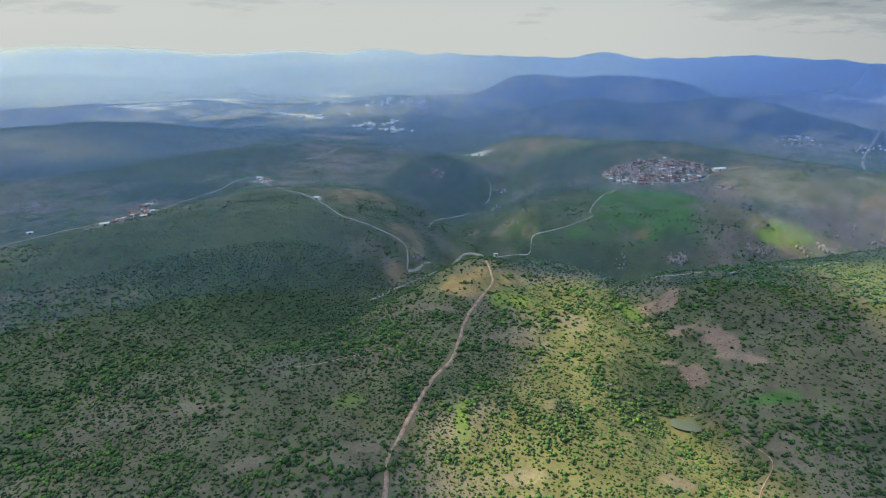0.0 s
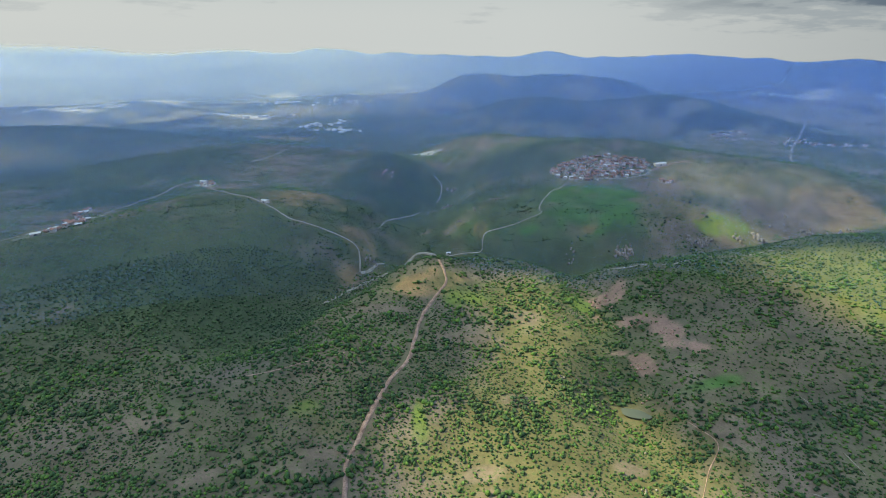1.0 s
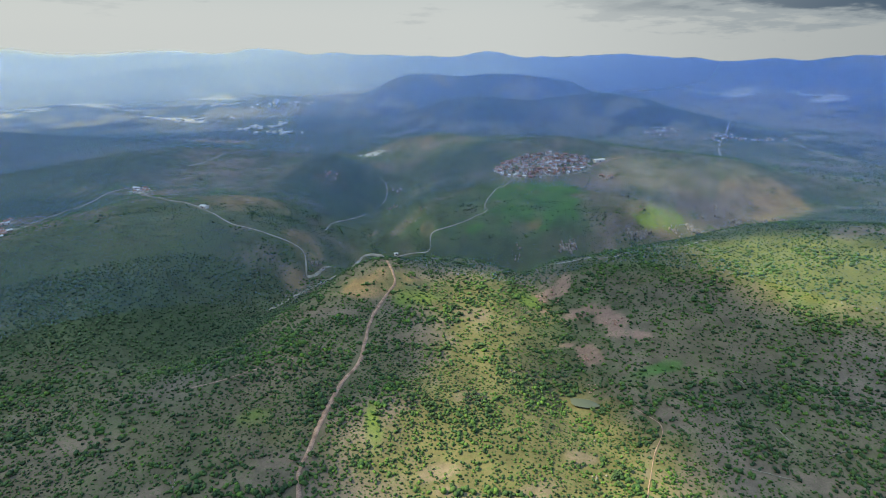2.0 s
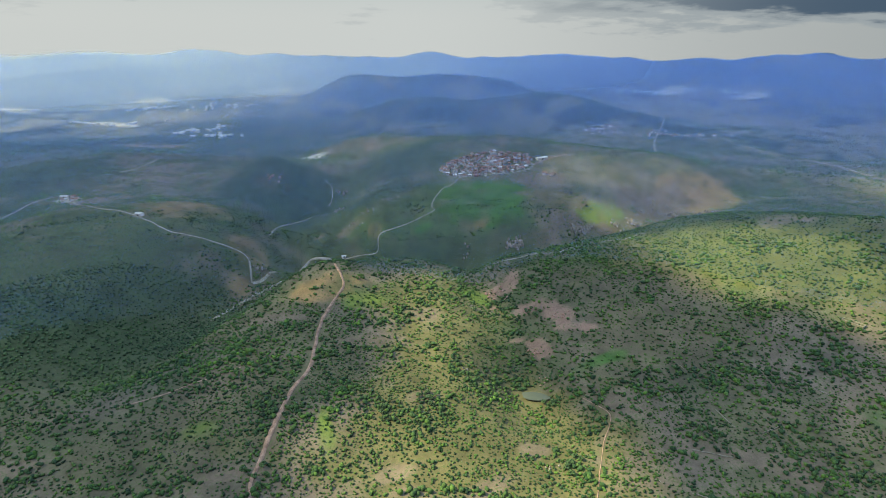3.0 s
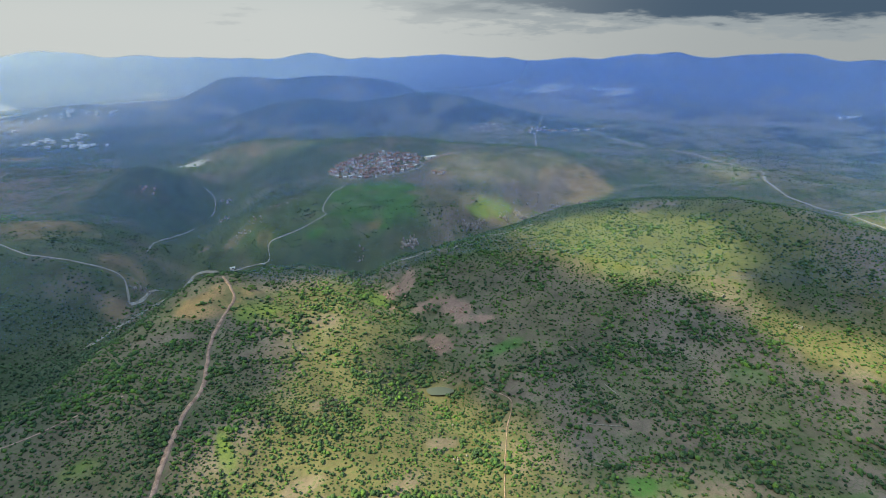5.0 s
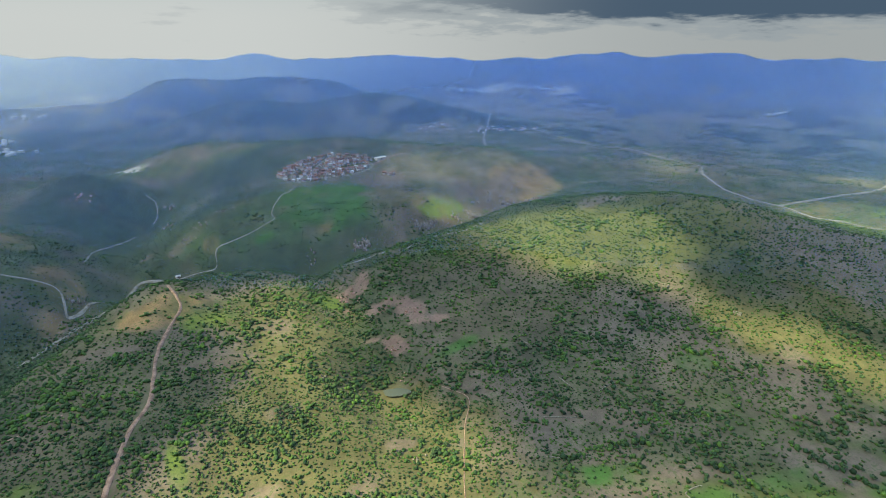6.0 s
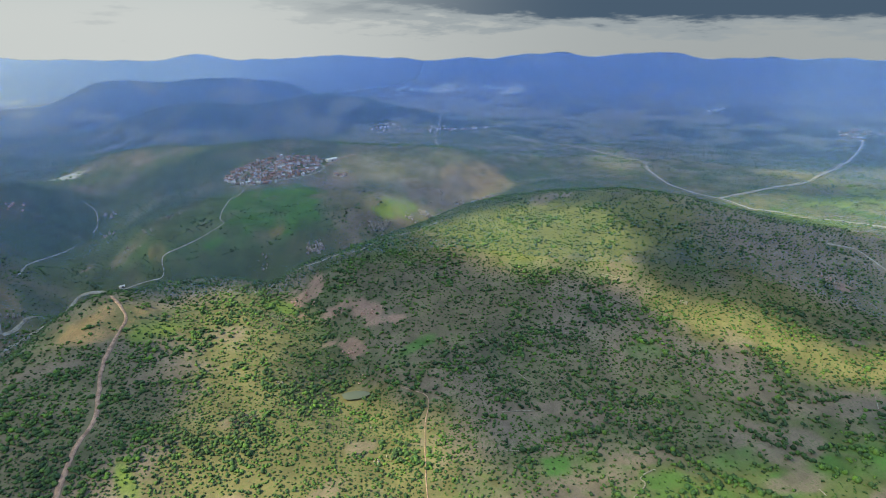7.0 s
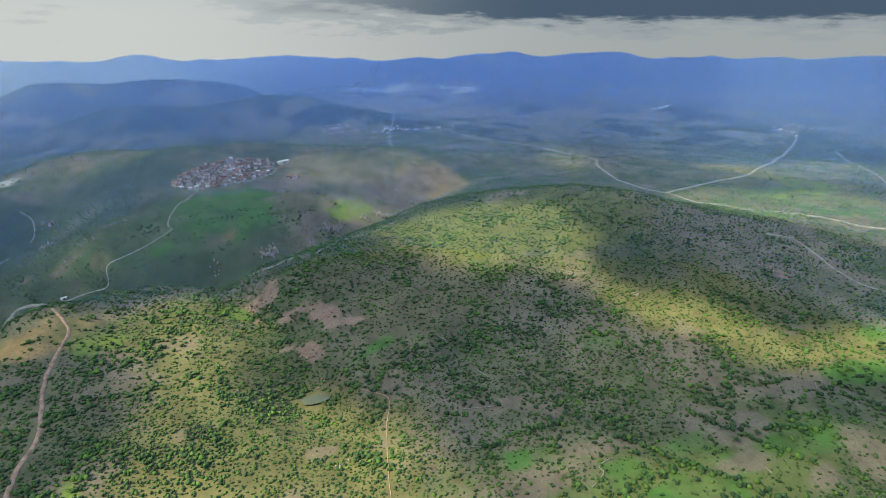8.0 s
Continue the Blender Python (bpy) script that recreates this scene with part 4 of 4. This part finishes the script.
# ---- pond ----
def build_pond():
    bm = bmesh.new()
    ring = [bm.verts.new((13.0 * math.cos(a) * (1 + 0.12 * math.sin(3 * a + 1)), 6.5 * math.sin(a) * (1 + 0.1 * math.sin(2 * a)), 0)) for a in np.linspace(0, 2 * math.pi, 48, endpoint=False)]
    bm.faces.new(ring)
    me = bpy.data.meshes.new("water")
    bm.to_mesh(me)
    bm.free()
    me.materials.append(M_WATER)
    ob = new("water", me)
    ob.location = (POND[0], POND[1], -17.6)
    ob.rotation_euler.z = radians(-30)
    tagged(ob, "small grey-green stock pond in the gully", "pond", kind="structure")


build_pond()

# ---- rock outcrops ----
def boulder_mesh(seed, mat, name):
    """An angular block, faceted and uneven."""
    pick = random.Random(seed)
    bm = bmesh.new()
    for v in bmesh.ops.create_icosphere(bm, subdivisions=1, radius=1.0)["verts"]:
        v.co = Vector((v.co.x * pick.uniform(0.75, 1.25), v.co.y * pick.uniform(0.75, 1.25), v.co.z * pick.uniform(0.7, 1.1)))
    me = bpy.data.meshes.new(name)
    bm.to_mesh(me)
    bm.free()
    me.materials.append(mat)
    return me


BOULDERS = {0: [boulder_mesh(k, M_ROCK, "boulder") for k in range(5)], 1: [boulder_mesh(k + 9, M_SCAR, "boulder") for k in range(5)]}


def outcrop(x, y, spread, n, size, red, label):
    """Angular ledges and boulders bedded in the slope."""
    base = zat(x, y)
    ob = thing("rock_outcrop", label, "rocks", pose(x, y, base), "rock outcrops")
    for _ in range(n):
        dx, dy = random.gauss(0, spread * 0.5), random.gauss(0, spread * 0.5)
        s = size * random.uniform(0.5, 1.3)
        rock = new("boulder", random.choice(BOULDERS[red]))
        rock.parent = ob
        rock.matrix_basis = pose(dx, dy, zat(x + dx, y + dy) - base + 0.1 * s, 0, 0, random.uniform(0, 360)) @ Matrix.Diagonal((s * random.uniform(0.45, 1.0), s * 0.7, s * (1.1 if red else 1.7), 1))


random.seed(5)
for x, y, spread, n, size, red in ((362, 827, 8, 14, 3.2, 0), (376, 826, 9, 18, 3.4, 0), (384, 834, 8, 14, 3.0, 0), (498, 853, 9, 16, 3.8, 0), (514, 849, 9, 18, 4.0, 0), (530, 854, 8, 14, 3.6, 0), (590, 862, 10, 14, 3.0, 0), (627, 867, 9, 14, 3.6, 0), (640, 862, 9, 10, 3.2, 0), (728, 868, 14, 12, 3.6, 0), (760, 858, 14, 12, 3.6, 0), (795, 850, 14, 12, 3.4, 0), (120, 962, 16, 18, 1.8, 0), (150, 975, 14, 14, 1.8, 0), (195, 1008, 18, 14, 1.8, 0), (248, 612, 14, 12, 2.4, 1),
                                   (281, 499, 12, 14, 1.6, 1), (240, 462, 10, 12, 1.5, 1), (222, 412, 7, 8, 1.4, 1), (290, 845, 12, 8, 2.6, 0), (111, 1103, 14, 8, 3.2, 0), (132, 1201, 12, 7, 3.0, 0), (-40, 846, 12, 8, 2.4, 0), (30, 895, 18, 12, 2.2, 0),
                                   (195, 345, 5, 5, 1.1, 0), (150, 430, 5, 4, 1.2, 0), (-95, 380, 5, 5, 1.1, 0), (-130, 340, 6, 5, 1.0, 0), (735, 200, 8, 7, 1.8, 1), (470, 720, 14, 6, 1.6, 0), (-15, 1185, 16, 10, 2.8, 1), (255, 585, 10, 8, 1.8, 1), (700, 905, 22, 9, 3.0, 0), (172, 300, 5, 5, 1.1, 0)):
    outcrop(x, y, spread, n, size, red, "broken reddish earth and rock scar on the slope" if red else "pale weathered rock outcrop on the slope")

# ---- broken cloud layer overhead: the sun reaches the ground through its gaps ----
# thin places by the ground that they light: how far open, how soft, outline in plan
OPENINGS = [
    (0.85, 16, [(89, 630), (136, 674), (197, 676), (226, 646), (223, 550), (194, 497), (165, 463), (155, 432), (126, 420), (97, 422), (87, 467), (105, 506), (98, 564)]),
    (0.92, 13, [(92, 436), (145, 444), (182, 424), (200, 384), (214, 343), (236, 307), (239, 275), (239, 242), (242, 221), (221, 177), (-9, 281), (-6, 356), (0, 379), (32, 380), (61, 395), (70, 423)]),
    (0.82, 22, [(484, 644), (590, 619), (674, 508), (713, 434), (697, 378), (651, 357), (612, 361), (585, 306), (564, 312), (565, 366), (554, 410), (507, 426), (471, 472), (476, 521), (475, 592)]),
    (1.0, 11, [(582, 339), (589, 304), (591, 258), (632, 237), (616, 184), (615, 132), (671, 94), (713, 69), (725, 36), (644, 23), (576, 98), (536, 140), (551, 185), (532, 232), (559, 304)]),
    (0.5, 24, [(170, 267), (281, 226), (335, 169), (368, 131), (470, 84), (551, 34), (506, 0), (409, -13), (146, 233)]),
    (0.9, 14, [(517, 888), (551, 911), (617, 912), (640, 883), (606, 861), (533, 866)]),
    (0.36, 30, [(550, 1058), (684, 1092), (803, 1038), (900, 960), (923, 876), (800, 840), (700, 860), (690, 915), (636, 939), (551, 971)]),
    (0.75, 34, [(1037, 496), (1193, 475), (1275, 338), (1339, 192), (1279, 121), (1060, 84), (1024, 127), (1001, 171), (1000, 251), (1010, 360)]),
    (0.6, 50, [(1386, 616), (1620, 525), (1846, 481), (2098, 328), (2075, 230), (1629, 171), (1572, 235), (1484, 343), (1355, 481)]),
    (0.5, 34, [(1402, 1116), (1396, 984), (1160, 716), (1022, 683), (1118, 851)]),
    (0.5, 12, [(-11, 622), (43, 631), (88, 638), (95, 611), (51, 565)]),
]
# thin places farther off: x, y, half-widths, turn, how far open
FAR_OPENINGS = [(-1010, 1430, 240, 90, 0, 0.42), (-380, 1990, 120, 60, 0, 0.5), (-1000, 3300, 2500, 950, 17, 0.7), (100, 3900, 1500, 650, -3, 0.7), (-1400, 2700, 500, 220, 29, 0.45), (150, 1350, 190, 70, 0, 0.34), (330, 1290, 160, 40, -10, 0.34),
                (470, 200, 120, 80, -30, 0.2), (110, 960, 60, 30, 20, 0.3)]
# thick, dark places by the ground that they shade
DENSE = [[(-406, 687), (-349, 713), (-253, 698), (-175, 712), (-128, 701), (-125, 595), (-211, 616), (-271, 638), (-349, 642)], [(-577, 671), (-535, 676), (-467, 638), (-489, 607), (-524, 598)],
         [(-128, 1208), (-29, 1216), (60, 1248), (68, 1165), (-4, 1053), (-86, 985)], [(-749, 1109), (-705, 1268), (-443, 1120), (-397, 944), (-618, 1016)], [(608, 348), (665, 337), (710, 323), (720, 279), (670, 251), (627, 270), (600, 303)]]


def openness(x, y):
    """How much direct sun the cloud lets through to a place on the ground."""
    wob, fray = fbm(x, y, 130, 201, 4), fbm(x, y, 60, 205, 3)
    best = np.clip(0.10 + 0.07 * wob + 0.04 * fray, 0.02, 0.2)
    for pts in DENSE:
        best = best * (1 - 0.95 * smooth(-25, 25, inside(x, y, pts) + 14 * fray))
    for cx, cy, a, b, turn, amount in FAR_OPENINGS:
        c, s = math.cos(radians(turn)), math.sin(radians(turn))
        u, v = ((x - cx) * c + (y - cy) * s) / a, ((y - cy) * c - (x - cx) * s) / b
        best = np.maximum(best, amount * (1 - smooth(0.45, 1.45, np.hypot(u, v) * np.maximum(1 + 0.3 * wob, 0.6))))
    for amount, soft, pts in OPENINGS:
        best = np.maximum(best, amount * np.clip(0.9 + 0.22 * fray, 0.5, 1) * smooth(-soft, soft, inside(x, y, pts) + 0.7 * soft * fray))
    return best


def build_clouds():
    base = 1310.0
    # finer cells over the near hills' sunbeams
    slide = base / SUN_WAY.z
    dx, dy = SUN_WAY.x * slide, SUN_WAY.y * slide
    gx = np.concatenate([np.arange(-6500, dx - 760, 60), np.arange(dx - 760, dx + 1000, 12), np.arange(dx + 1000, 4200, 60)])
    gy = np.concatenate([np.arange(-2600, dy - 80, 60), np.arange(dy - 80, dy + 1160, 12), np.arange(dy + 1160, 5800, 60)])
    x, y = np.meshgrid(gx, gy, indexing="ij")
    x, y = x.ravel(), y.ravel()
    me = mesh_from("cloud_layer", np.stack([x, y, base + 10 * fbm(x, y, 500, 211, 4)], -1), grid_faces(len(gx), len(gy)), cloud_material())
    gap = openness(x - dx, y - dy)
    me.attributes.new("opening", "FLOAT", "POINT").data.foreach_set("value", gap.astype(np.float32))
    tagged(new("cloud_layer", me), "broken grey cloud layer with gaps of sun", "clouds", kind="structure")


build_clouds()

# ---- see-through sheets added as painted haze, denser with distance ----
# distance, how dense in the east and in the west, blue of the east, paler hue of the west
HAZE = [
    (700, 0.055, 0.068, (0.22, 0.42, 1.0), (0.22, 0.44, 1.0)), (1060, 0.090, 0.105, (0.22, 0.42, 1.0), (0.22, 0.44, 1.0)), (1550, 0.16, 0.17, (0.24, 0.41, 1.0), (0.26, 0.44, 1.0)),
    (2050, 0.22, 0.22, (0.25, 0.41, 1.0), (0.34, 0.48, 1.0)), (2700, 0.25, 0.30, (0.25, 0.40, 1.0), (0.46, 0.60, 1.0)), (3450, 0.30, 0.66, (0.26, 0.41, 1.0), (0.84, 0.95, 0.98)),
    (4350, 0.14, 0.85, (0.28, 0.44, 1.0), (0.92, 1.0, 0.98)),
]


def build_haze():
    b = np.radians(np.linspace(-75, 120, 261))
    far = np.linspace(2800, 4950, 90)
    rr, bb = np.meshgrid(far, b, indexing="ij")
    skyline = ((300 - height(rr * np.sin(bb), rr * np.cos(bb))) / rr).min(axis=0)
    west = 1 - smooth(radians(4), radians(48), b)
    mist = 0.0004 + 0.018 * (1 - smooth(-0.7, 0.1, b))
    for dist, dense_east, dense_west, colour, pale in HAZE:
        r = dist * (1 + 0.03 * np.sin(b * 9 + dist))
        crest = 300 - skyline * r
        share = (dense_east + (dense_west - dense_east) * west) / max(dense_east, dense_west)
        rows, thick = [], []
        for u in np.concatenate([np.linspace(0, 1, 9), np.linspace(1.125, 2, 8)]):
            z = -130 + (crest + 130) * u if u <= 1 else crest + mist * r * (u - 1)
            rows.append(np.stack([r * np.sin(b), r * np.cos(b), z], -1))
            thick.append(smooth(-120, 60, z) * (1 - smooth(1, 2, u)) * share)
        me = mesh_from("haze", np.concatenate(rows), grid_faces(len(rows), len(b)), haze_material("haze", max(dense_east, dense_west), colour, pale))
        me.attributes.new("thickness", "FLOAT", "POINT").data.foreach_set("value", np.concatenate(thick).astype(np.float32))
        me.attributes.new("west_pale", "FLOAT", "POINT").data.foreach_set("value", np.tile(west, len(rows)).astype(np.float32))
        tagged(new("haze", me), "added see-through sheet painted with blue valley haze", "haze", kind="structure")


build_haze()
